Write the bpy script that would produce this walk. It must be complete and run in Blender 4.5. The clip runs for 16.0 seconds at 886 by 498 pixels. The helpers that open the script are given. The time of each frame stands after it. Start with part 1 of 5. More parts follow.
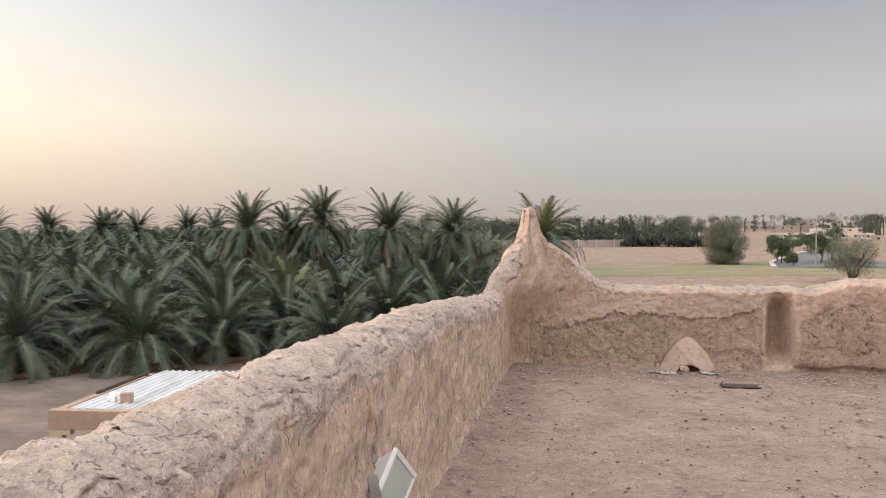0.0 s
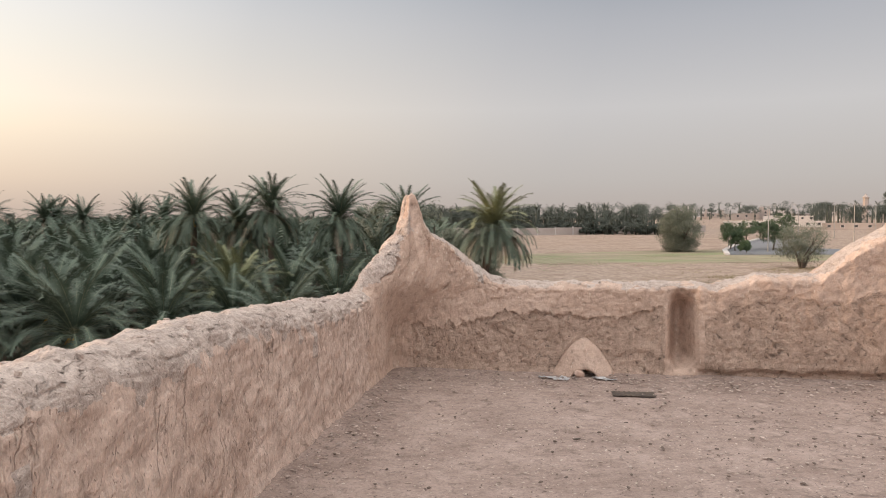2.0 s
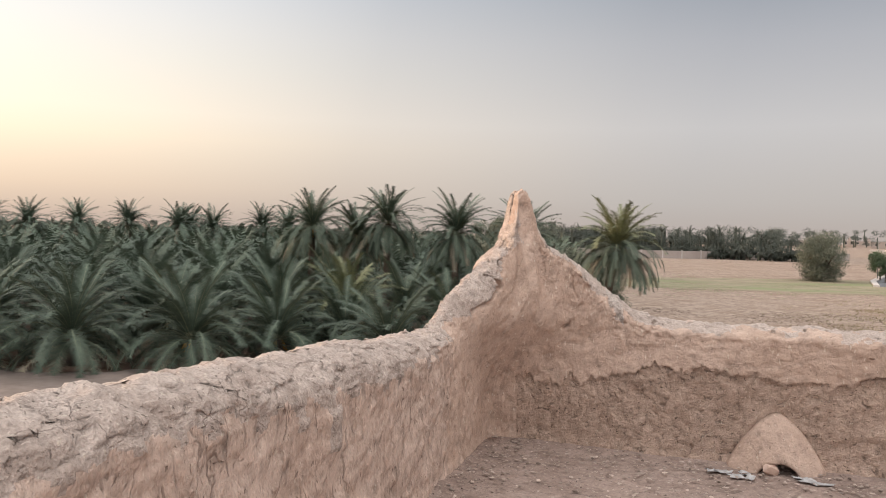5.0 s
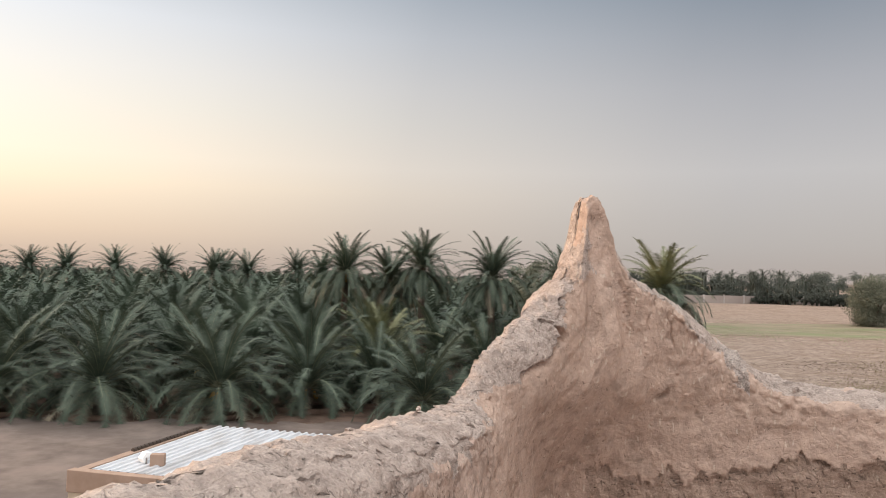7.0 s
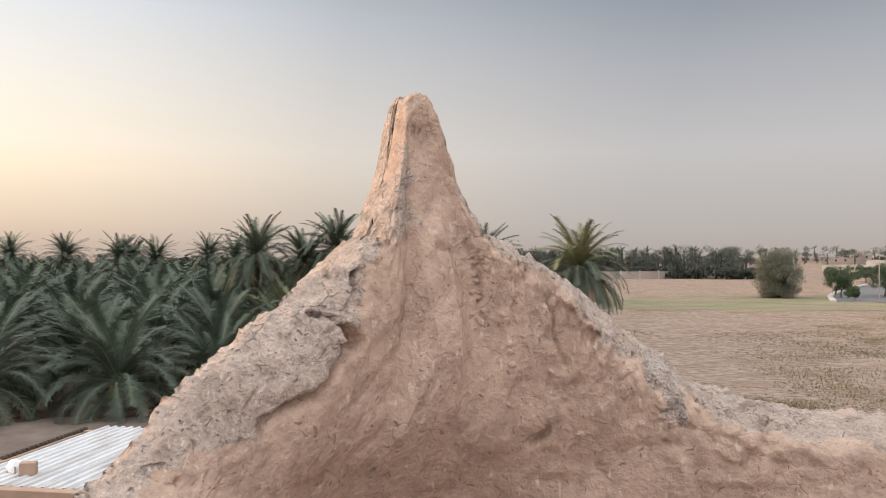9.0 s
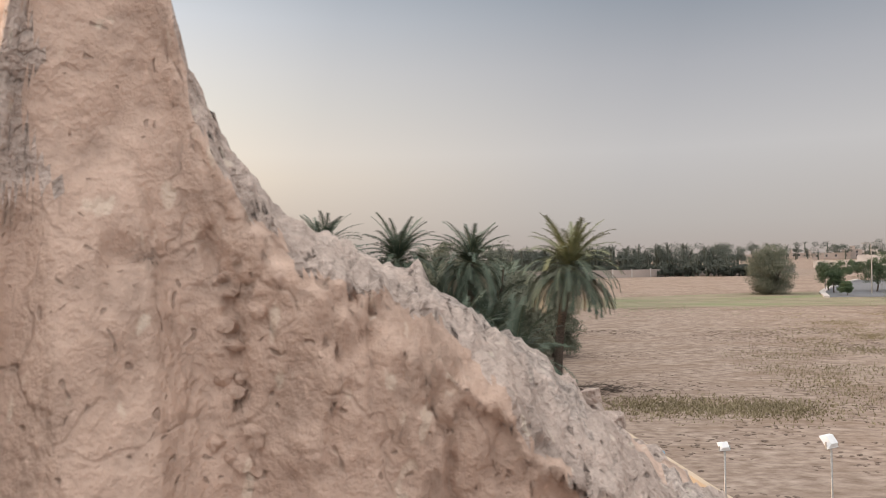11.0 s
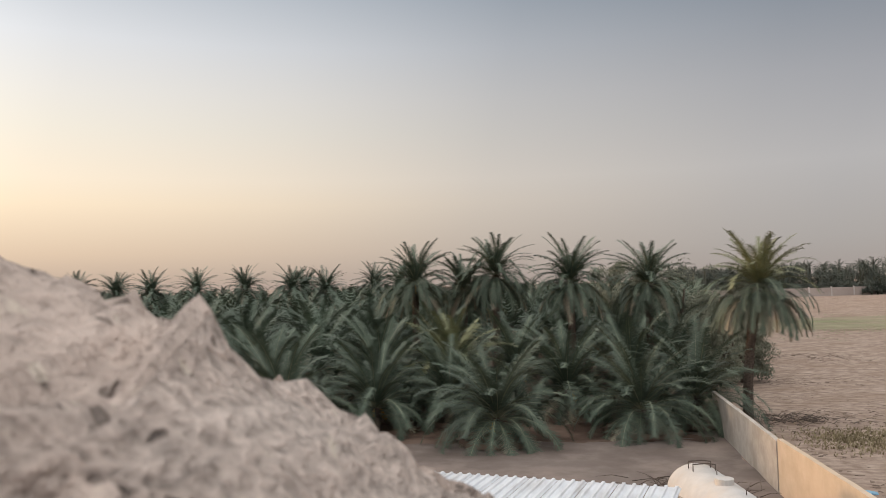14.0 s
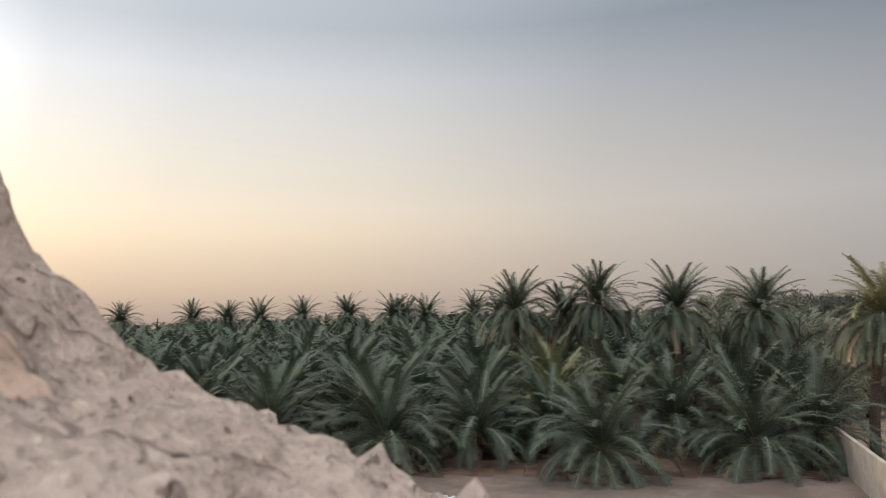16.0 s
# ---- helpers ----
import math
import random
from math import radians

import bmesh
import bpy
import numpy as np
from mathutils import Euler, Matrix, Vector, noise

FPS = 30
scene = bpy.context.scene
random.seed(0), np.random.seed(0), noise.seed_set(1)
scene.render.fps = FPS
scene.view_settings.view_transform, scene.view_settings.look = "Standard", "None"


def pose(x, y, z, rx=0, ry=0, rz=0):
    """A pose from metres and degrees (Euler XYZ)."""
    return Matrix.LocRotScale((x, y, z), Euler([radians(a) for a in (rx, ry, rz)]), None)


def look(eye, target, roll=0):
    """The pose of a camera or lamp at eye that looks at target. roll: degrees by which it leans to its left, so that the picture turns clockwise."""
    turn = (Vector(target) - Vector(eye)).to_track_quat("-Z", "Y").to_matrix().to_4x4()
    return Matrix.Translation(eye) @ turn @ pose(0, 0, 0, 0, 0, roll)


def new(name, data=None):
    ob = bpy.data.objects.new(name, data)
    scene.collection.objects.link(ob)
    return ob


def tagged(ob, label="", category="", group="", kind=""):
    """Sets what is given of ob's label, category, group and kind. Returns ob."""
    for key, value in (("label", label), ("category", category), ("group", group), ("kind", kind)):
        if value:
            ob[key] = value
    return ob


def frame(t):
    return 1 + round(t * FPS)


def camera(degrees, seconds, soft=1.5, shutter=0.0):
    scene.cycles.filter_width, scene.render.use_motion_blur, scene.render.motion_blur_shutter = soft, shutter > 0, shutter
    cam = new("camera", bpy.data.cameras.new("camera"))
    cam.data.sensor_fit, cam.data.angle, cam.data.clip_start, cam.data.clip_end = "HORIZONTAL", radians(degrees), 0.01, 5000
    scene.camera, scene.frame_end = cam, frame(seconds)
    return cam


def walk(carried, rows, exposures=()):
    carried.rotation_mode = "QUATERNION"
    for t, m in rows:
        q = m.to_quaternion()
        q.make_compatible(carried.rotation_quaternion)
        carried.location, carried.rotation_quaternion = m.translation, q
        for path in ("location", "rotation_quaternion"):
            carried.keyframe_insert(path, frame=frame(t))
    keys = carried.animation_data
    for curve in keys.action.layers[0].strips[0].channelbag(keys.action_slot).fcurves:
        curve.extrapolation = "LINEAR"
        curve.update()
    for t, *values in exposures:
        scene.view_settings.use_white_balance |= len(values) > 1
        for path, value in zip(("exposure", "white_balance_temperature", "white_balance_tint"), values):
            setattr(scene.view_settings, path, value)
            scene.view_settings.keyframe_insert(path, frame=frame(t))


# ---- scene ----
cam = camera(59.9, 16.0, soft=0.6)
cam.data.dof.use_dof, cam.data.dof.focus_distance, cam.data.dof.aperture_fstop = True, 4.0, 13.0
PATH = [
    (0, look((0.009, 0.028, 1.5), (0.005, 2.027, 1.455), -0.1)),
    (0.5, look((0.233, 0.243, 1.523), (0.377, 2.237, 1.474), -0.5)),
    (1, look((0.541, 0.366, 1.537), (0.71, 2.358, 1.479), -1.0)),
    (1.5, look((0.734, 0.611, 1.522), (0.877, 2.605, 1.453), -0.7)),
    (2, look((0.898, 0.908, 1.519), (0.992, 2.904, 1.442), -0.1)),
    (2.5, look((1.08, 1.223, 1.521), (1.122, 3.221, 1.442), 0.5)),
    (3, look((1.096, 1.588, 1.48), (1.091, 3.587, 1.405), 1.1)),
    (3.5, look((1.093, 1.985, 1.454), (1.038, 3.983, 1.387), 1.4)),
    (4, look((1.114, 2.379, 1.454), (1.007, 4.375, 1.399), 1.4)),
    (4.5, look((1.02, 2.804, 1.433), (0.864, 4.797, 1.391), 1.4)),
    (5, look((0.987, 3.167, 1.441), (0.772, 5.155, 1.405), 1.7)),
    (5.2, look((0.985, 3.292, 1.416), (0.749, 5.278, 1.41), 1.5)),
    (7.3, look((0.81, 5.011, 1.356), (0.499, 6.985, 1.436), 1.5)),
    (7.5, look((0.834, 5.154, 1.356), (0.536, 7.13, 1.432), 1.4)),
    (8, look((0.952, 5.565, 1.341), (0.709, 7.549, 1.407), 1.1)),
    (8.5, look((1.028, 5.974, 1.318), (0.861, 7.966, 1.372), 0.7)),
    (9, look((1.131, 6.382, 1.311), (1.021, 8.379, 1.346), 0.2)),
    (9.5, look((1.254, 6.763, 1.312), (1.179, 8.761, 1.332), -0.2)),
    (10, look((1.302, 7.131, 1.332), (1.227, 9.129, 1.348), -0.4)),
    (10.2, look((1.287, 7.257, 1.338), (1.245, 9.256, 1.379), -0.6)),
    (12.3, pose(1.483, 8.200, 1.300, 91.03, 1.53, 7.10)),
    (12.5, pose(1.499, 8.257, 1.288, 91.14, 1.70, 7.70)),
    (13, pose(1.515, 8.331, 1.290, 91.60, 1.98, 9.76)),
    (13.5, pose(1.486, 8.330, 1.316, 92.32, 1.92, 12.55)),
    (14, pose(1.467, 8.327, 1.343, 92.92, 1.46, 15.55)),
    (14.5, pose(1.453, 8.324, 1.359, 93.20, 1.07, 18.13)),
    (15, pose(1.434, 8.321, 1.390, 93.38, 0.95, 20.14)),
    (15.5, pose(1.417, 8.316, 1.410, 93.99, 0.74, 21.57)),
    (16, pose(1.389, 8.305, 1.417, 95.10, 1.37, 22.92)),
]
walk(cam, PATH, exposures=[(0.0, 0.16), (5.0, 0.16), (7.5, 0.06), (9.0, 0.08), (10.2, 0.06), (12.3, 0.0), (14.5, -0.2), (16.0, -0.2)])

# ---------------------------------------------------------------- light
SUN_AZ, SUN_EL = 84.0, 9.0      # degrees to the left of +y, degrees up
sun_dir = Vector((-math.sin(radians(SUN_AZ)) * math.cos(radians(SUN_EL)),
                  math.cos(radians(SUN_AZ)) * math.cos(radians(SUN_EL)), math.sin(radians(SUN_EL))))
sun_data = bpy.data.lights.new("sun", "SUN")
sun_data.energy, sun_data.angle, sun_data.color = 2.8, radians(9), (1.0, 0.64, 0.38)
sun_ob = new("sun", sun_data)
sun_ob.matrix_world = look((0, 0, 60), Vector((0, 0, 60)) - sun_dir)


def ramp(nt, stops, fac, interp="LINEAR"):
    n = nt.nodes.new("ShaderNodeValToRGB")
    n.color_ramp.interpolation = interp
    els = n.color_ramp.elements
    while len(els) < len(stops):
        els.new(0.5)
    for e, (p, c) in zip(els, stops):
        e.position = p
        e.color = (*c, 1) if len(c) == 3 else (c[0], c[0], c[0], 1)
    nt.links.new(fac, n.inputs[0])
    return n.outputs[0]


def mathn(nt, op, a, b=None, clamp=False):
    n = nt.nodes.new("ShaderNodeMath")
    n.operation, n.use_clamp = op, clamp
    for i, v in enumerate((a, b)):
        if v is None:
            continue
        if isinstance(v, (int, float)):
            n.inputs[i].default_value = v
        else:
            nt.links.new(v, n.inputs[i])
    return n.outputs[0]


def mixc(nt, kind, fac, a, b):
    n = nt.nodes.new("ShaderNodeMix")
    n.data_type, n.blend_type = "RGBA", kind
    for i, v in ((0, fac), (6, a), (7, b)):
        if isinstance(v, (int, float)):
            n.inputs[i].default_value = v
        elif isinstance(v, tuple):
            n.inputs[i].default_value = (*v, 1)
        else:
            nt.links.new(v, n.inputs[i])
    return n.outputs[2]


# dusty evening sky: a physical sky, veiled by haze that is brightest and warmest round the low sun
world = bpy.data.worlds.new("evening_sky")
scene.world = world
world.use_nodes = True
wt = world.node_tree
wt.nodes.clear()
sky = wt.nodes.new("ShaderNodeTexSky")
sky.sky_type, sky.sun_disc = "NISHITA", False
sky.sun_elevation, sky.sun_rotation = radians(SUN_EL), radians(-SUN_AZ)
sky.air_density, sky.dust_density, sky.ozone_density = 1.0, 4.0, 1.0
tc = wt.nodes.new("ShaderNodeTexCoord")
sep = wt.nodes.new("ShaderNodeSeparateXYZ")
wt.links.new(tc.outputs["Generated"], sep.inputs[0])
haze = ramp(wt, [(0.0, (0.46, 0.395, 0.36)), (0.05, (0.505, 0.468, 0.445)), (0.14, (0.565, 0.546, 0.545)),
                 (0.24, (0.435, 0.44, 0.47)), (0.36, (0.225, 0.27, 0.33)), (0.5, (0.5, 0.53, 0.57)), (0.75, (1.6, 1.56, 1.52))], sep.outputs[2])
dot = wt.nodes.new("ShaderNodeVectorMath")
dot.operation = "DOT_PRODUCT"
wt.links.new(tc.outputs["Generated"], dot.inputs[0])
glow_dir = Vector((-math.sin(radians(80)) * math.cos(radians(17)), math.cos(radians(80)) * math.cos(radians(17)), math.sin(radians(17))))
dot.inputs[1].default_value = glow_dir
glow = ramp(wt, [(0.0, (0.0,)), (0.1, (0.03,)), (0.4, (0.19,)), (0.62, (0.42,)), (0.8, (0.58,)), (0.88, (0.74,)), (0.95, (1.3,)), (1.0, (4.0,))], dot.outputs["Value"])
tint = ramp(wt, [(0.0, (0.22, 0.09, 0.02)), (0.05, (0.72, 0.41, 0.13)), (0.11, (1.12, 0.78, 0.35)), (0.2, (1.03, 0.9, 0.64)), (0.3, (1.0, 0.98, 0.95)), (0.42, (0.6, 0.62, 0.65))], sep.outputs[2])
dot2 = wt.nodes.new("ShaderNodeVectorMath")
dot2.operation = "DOT_PRODUCT"
wt.links.new(tc.outputs["Generated"], dot2.inputs[0])
dot2.inputs[1].default_value = Vector((0.35, -0.85, 0.4)).normalized()
far_side = ramp(wt, [(0.0, (0.0, 0.0, 0.0)), (0.3, (0.075, 0.071, 0.068)), (0.7, (0.39, 0.372, 0.365)), (1.0, (0.66, 0.63, 0.62))], dot2.outputs["Value"])
veil = mixc(wt, "ADD", 1.0, haze, mixc(wt, "MULTIPLY", 1.0, glow, tint))
veil = mixc(wt, "ADD", 1.0, veil, far_side)
both = mixc(wt, "MIX", 0.92, mixc(wt, "MULTIPLY", 1.0, sky.outputs[0], (0.1, 0.1, 0.1)), veil)
bg = wt.nodes.new("ShaderNodeBackground")
bg.inputs[1].default_value = 1.0
wt.links.new(both, bg.inputs[0])
wo = wt.nodes.new("ShaderNodeOutputWorld")
wt.links.new(bg.outputs[0], wo.inputs[0])


# ---------------------------------------------------------------- materials
def material(name, dark, light, scale=8.0, rough=0.9, bump=0.3, bump_scale=60.0, stain=None, stain_scale=1.2,
             vary=0.0, metal=0.0, stretch=(1, 1, 1), bump_dist=0.01, speck=None, spec=0.3):
    """A rough surface: two scales of colour noise, stains, specks and fine relief, in metres."""
    m = bpy.data.materials.new(name)
    m.use_nodes = True
    nt = m.node_tree
    bsdf = nt.nodes["Principled BSDF"]
    geo = nt.nodes.new("ShaderNodeNewGeometry")
    mp = nt.nodes.new("ShaderNodeMapping")
    mp.inputs["Scale"].default_value = stretch
    nt.links.new(geo.outputs["Position"], mp.inputs[0])

    def nz(s, detail=6.0, r=0.6):
        n = nt.nodes.new("ShaderNodeTexNoise")
        n.inputs["Scale"].default_value, n.inputs["Detail"].default_value, n.inputs["Roughness"].default_value = s, detail, r
        nt.links.new(mp.outputs[0], n.inputs["Vector"])
        return n.outputs["Fac"]

    col = ramp(nt, [(0.3, dark), (0.7, light)], nz(scale))
    if stain:
        col = mixc(nt, "MIX", ramp(nt, [(0.48, (0.0,)), (0.68, (0.75,))], nz(stain_scale, 5.0)), col, stain)
    if speck:
        vo = nt.nodes.new("ShaderNodeTexVoronoi")
        vo.inputs["Scale"].default_value = 55.0
        nt.links.new(mp.outputs[0], vo.inputs["Vector"])
        col = mixc(nt, "MIX", ramp(nt, [(0.10, (0.8,)), (0.2, (0.0,))], vo.outputs["Distance"]), col, speck)
    if vary:
        oi = nt.nodes.new("ShaderNodeObjectInfo")
        isl = mathn(nt, "ADD", mathn(nt, "MULTIPLY", geo.outputs["Random Per Island"], 0.5), mathn(nt, "MULTIPLY", oi.outputs["Random"], 0.5))
        hs = nt.nodes.new("ShaderNodeHueSaturation")
        nt.links.new(col, hs.inputs["Color"])
        nt.links.new(mathn(nt, "ADD", mathn(nt, "MULTIPLY", isl, 2 * vary), 1 - vary), hs.inputs["Value"])
        col = hs.outputs[0]
    nt.links.new(col, bsdf.inputs["Base Color"])
    bsdf.inputs["Roughness"].default_value, bsdf.inputs["Metallic"].default_value = rough, metal
    bsdf.inputs["Specular IOR Level"].default_value = spec
    if bump:
        bp = nt.nodes.new("ShaderNodeBump")
        bp.inputs["Strength"].default_value, bp.inputs["Distance"].default_value = bump, bump_dist
        nt.links.new(nz(bump_scale, 8.0, 0.7), bp.inputs["Height"])
        nt.links.new(bp.outputs[0], bsdf.inputs["Normal"])
    return m


def earth(name, dark, light, scale, pits=0.5, cracks=0.5, crack_scale=6.0, streak=1.0, grain=26.0, bump=1.0, straw=0.35, fleck=1.0):
    """Sun-dried mud: blotches, grain, pits, shrinkage cracks and flecks of straw, in metres. Shade inside pits and
    cracks is painted into the colour.
    """
    m = bpy.data.materials.new(name)
    m.use_nodes = True
    nt = m.node_tree
    bsdf = nt.nodes["Principled BSDF"]
    geo = nt.nodes.new("ShaderNodeNewGeometry")
    mp = nt.nodes.new("ShaderNodeMapping")
    mp.inputs["Scale"].default_value = (1, 1, streak)
    nt.links.new(geo.outputs["Position"], mp.inputs[0])

    def nz(s, detail=6.0, r=0.6, dist=0.0):
        n = nt.nodes.new("ShaderNodeTexNoise")
        n.inputs["Scale"].default_value, n.inputs["Detail"].default_value, n.inputs["Roughness"].default_value, n.inputs["Distortion"].default_value = s, detail, r, dist
        nt.links.new(mp.outputs[0], n.inputs["Vector"])
        return n

    big, mid, fine = nz(scale, 5.0), nz(grain, 5.0, 0.58), nz(grain * 4.2, 4.0, 0.6)
    col = ramp(nt, [(0.32, dark), (0.68, light)], big.outputs["Fac"])
    col = mixc(nt, "MULTIPLY", 1.0, col, ramp(nt, [(0.30, (0.74,)), (0.45, (0.96,)), (0.70, (1.12,))], mid.outputs["Fac"]))
    col = mixc(nt, "MULTIPLY", 1.0, col, ramp(nt, [(0.32, (1 - 0.16 * fleck,)), (0.5, (1.0,)), (0.68, (1 + 0.12 * fleck,))], fine.outputs["Fac"]))
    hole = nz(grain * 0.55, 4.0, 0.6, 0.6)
    # shade of the hollows multiplied into the colour; the bump holds them too
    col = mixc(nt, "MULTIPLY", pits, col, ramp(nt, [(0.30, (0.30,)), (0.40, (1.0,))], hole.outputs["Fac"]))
    warp = nt.nodes.new("ShaderNodeVectorMath")
    warp.operation = "MULTIPLY_ADD"
    nt.links.new(nz(4.0, 4.0).outputs["Color"], warp.inputs[0])
    warp.inputs[1].default_value = (0.35, 0.35, 0.35)
    nt.links.new(mp.outputs[0], warp.inputs[2])
    vo = nt.nodes.new("ShaderNodeTexVoronoi")
    vo.feature = "DISTANCE_TO_EDGE"
    vo.inputs["Scale"].default_value = crack_scale
    nt.links.new(warp.outputs[0], vo.inputs["Vector"])
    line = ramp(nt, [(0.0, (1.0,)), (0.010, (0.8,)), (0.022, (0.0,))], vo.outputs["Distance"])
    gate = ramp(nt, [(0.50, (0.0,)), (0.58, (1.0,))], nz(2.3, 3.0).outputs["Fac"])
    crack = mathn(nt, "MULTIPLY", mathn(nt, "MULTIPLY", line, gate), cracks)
    # crack lines painted dark, as shade down inside them
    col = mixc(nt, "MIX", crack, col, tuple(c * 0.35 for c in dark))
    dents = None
    # small pits in two sizes, painted with their own shade, then pale flecks
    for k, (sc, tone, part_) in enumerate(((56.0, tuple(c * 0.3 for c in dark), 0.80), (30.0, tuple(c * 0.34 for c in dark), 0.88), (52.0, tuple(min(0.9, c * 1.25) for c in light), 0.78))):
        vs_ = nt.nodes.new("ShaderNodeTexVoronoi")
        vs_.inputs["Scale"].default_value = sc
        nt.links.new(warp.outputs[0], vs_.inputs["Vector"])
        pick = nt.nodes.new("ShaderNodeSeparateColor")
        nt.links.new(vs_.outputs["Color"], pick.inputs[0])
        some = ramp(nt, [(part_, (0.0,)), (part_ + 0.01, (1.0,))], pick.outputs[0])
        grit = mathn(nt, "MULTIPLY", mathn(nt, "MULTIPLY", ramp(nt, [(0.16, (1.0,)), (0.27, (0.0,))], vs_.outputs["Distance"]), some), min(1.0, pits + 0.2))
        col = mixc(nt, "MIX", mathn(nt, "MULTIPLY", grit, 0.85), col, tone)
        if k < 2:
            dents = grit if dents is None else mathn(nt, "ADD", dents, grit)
    if streak < 1:      # fine upright rain cracks, their inner shade put into the colour
        mp3 = nt.nodes.new("ShaderNodeMapping")
        mp3.inputs["Scale"].default_value = (1, 1, 0.16)
        sway = nt.nodes.new("ShaderNodeVectorMath")
        sway.operation = "MULTIPLY_ADD"
        nt.links.new(nz(7.0, 3.0).outputs["Color"], sway.inputs[0])
        sway.inputs[1].default_value = (0.07, 0.07, 0.3)
        nt.links.new(geo.outputs["Position"], sway.inputs[2])
        nt.links.new(sway.outputs[0], mp3.inputs[0])
        vc = nt.nodes.new("ShaderNodeTexVoronoi")
        vc.feature = "DISTANCE_TO_EDGE"
        vc.inputs["Scale"].default_value = 8.0
        nt.links.new(mp3.outputs[0], vc.inputs["Vector"])
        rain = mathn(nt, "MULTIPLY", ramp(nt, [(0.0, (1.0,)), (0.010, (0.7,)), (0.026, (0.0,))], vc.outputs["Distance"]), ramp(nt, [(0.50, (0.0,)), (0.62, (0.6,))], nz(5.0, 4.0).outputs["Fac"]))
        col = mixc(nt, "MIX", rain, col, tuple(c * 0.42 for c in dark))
        dents = mathn(nt, "ADD", dents, rain)
    st = nt.nodes.new("ShaderNodeTexNoise")
    st.inputs["Scale"].default_value, st.inputs["Detail"].default_value = grain * 3.0, 1.0
    mp2 = nt.nodes.new("ShaderNodeMapping")
    mp2.inputs["Scale"].default_value, mp2.inputs["Rotation"].default_value = (1.0, 1.0, 0.4), (0.5, 0.7, 0.3)
    nt.links.new(geo.outputs["Position"], mp2.inputs[0])
    nt.links.new(mp2.outputs[0], st.inputs["Vector"])
    col = mixc(nt, "MIX", mathn(nt, "MULTIPLY", ramp(nt, [(0.68, (0.0,)), (0.74, (1.0,))], st.outputs["Fac"]), straw), col, (0.78, 0.70, 0.58))
    nt.links.new(col, bsdf.inputs["Base Color"])
    bsdf.inputs["Roughness"].default_value, bsdf.inputs["Specular IOR Level"].default_value = 0.96, 0.12
    hgt = mathn(nt, "ADD", mathn(nt, "MULTIPLY", mid.outputs["Fac"], 1.0), mathn(nt, "MULTIPLY", fine.outputs["Fac"], 0.45))
    hgt = mathn(nt, "ADD", hgt, mathn(nt, "MULTIPLY", ramp(nt, [(0.30, (0.0,)), (0.42, (0.6,))], hole.outputs["Fac"]), pits))
    hgt = mathn(nt, "SUBTRACT", hgt, mathn(nt, "MULTIPLY", crack, 0.8))
    hgt = mathn(nt, "SUBTRACT", hgt, mathn(nt, "MULTIPLY", dents, 0.5))
    bp = nt.nodes.new("ShaderNodeBump")
    bp.inputs["Strength"].default_value, bp.inputs["Distance"].default_value = bump, 0.028
    nt.links.new(hgt, bp.inputs["Height"])
    nt.links.new(bp.outputs[0], bsdf.inputs["Normal"])
    return m


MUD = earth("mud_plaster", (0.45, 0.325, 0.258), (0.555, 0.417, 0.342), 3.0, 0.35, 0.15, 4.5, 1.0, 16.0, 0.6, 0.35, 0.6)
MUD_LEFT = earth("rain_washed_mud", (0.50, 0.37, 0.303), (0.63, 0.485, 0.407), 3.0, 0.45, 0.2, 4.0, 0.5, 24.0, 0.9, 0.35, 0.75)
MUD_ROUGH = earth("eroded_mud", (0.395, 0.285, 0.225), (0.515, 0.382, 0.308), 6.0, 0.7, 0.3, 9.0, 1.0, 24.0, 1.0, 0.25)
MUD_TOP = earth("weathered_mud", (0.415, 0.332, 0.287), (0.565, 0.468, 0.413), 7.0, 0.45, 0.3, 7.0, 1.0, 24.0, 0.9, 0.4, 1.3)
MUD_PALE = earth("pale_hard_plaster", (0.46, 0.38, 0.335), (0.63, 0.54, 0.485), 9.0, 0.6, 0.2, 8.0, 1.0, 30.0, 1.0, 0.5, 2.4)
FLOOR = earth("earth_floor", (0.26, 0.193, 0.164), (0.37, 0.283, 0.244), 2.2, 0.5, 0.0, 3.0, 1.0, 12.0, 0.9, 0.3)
FIELD = material("bare_field", (0.18, 0.128, 0.099), (0.425, 0.337, 0.278), 2.0, 0.98, 0.5, 3.0, (0.235, 0.168, 0.125), 0.3, stretch=(0.6, 1, 1), bump_dist=0.06, spec=0.05)
STUBBLE = material("dry_grass_strip", (0.20, 0.175, 0.12), (0.33, 0.275, 0.205), 0.5, 0.98, 0.6, 5.0, (0.21, 0.25, 0.13), 0.16, stretch=(0.3, 1, 1), spec=0.05)
ASPHALT = material("asphalt", (0.12, 0.12, 0.125), (0.19, 0.19, 0.2), 2.0, 0.9, 0.2, 40.0)
FROND = material("palm_frond", (0.049, 0.074, 0.051), (0.104, 0.134, 0.094), 1.2, 0.62, 0.0, vary=0.35, spec=0.4)
RACHIS = material("frond_rib", (0.13, 0.14, 0.09), (0.25, 0.25, 0.17), 1.2, 0.6, 0.0, vary=0.3)
# tone of young hearts; also paints sunlight on the lone palm's upper fronds
FROND_YOUNG_SUNLIT = material("young_sunlit_frond", (0.13, 0.145, 0.07), (0.235, 0.24, 0.125), 1.2, 0.6, 0.0, vary=0.3, spec=0.4)
FROND_DRY = material("dry_frond", (0.20, 0.17, 0.12), (0.34, 0.29, 0.22), 1.2, 0.8, 0.0, vary=0.3)
TRUNK = material("palm_bark", (0.07, 0.055, 0.045), (0.165, 0.128, 0.104), 6.0, 0.95, 1.0, 14.0, bump_dist=0.05, stretch=(1, 1, 2.5))
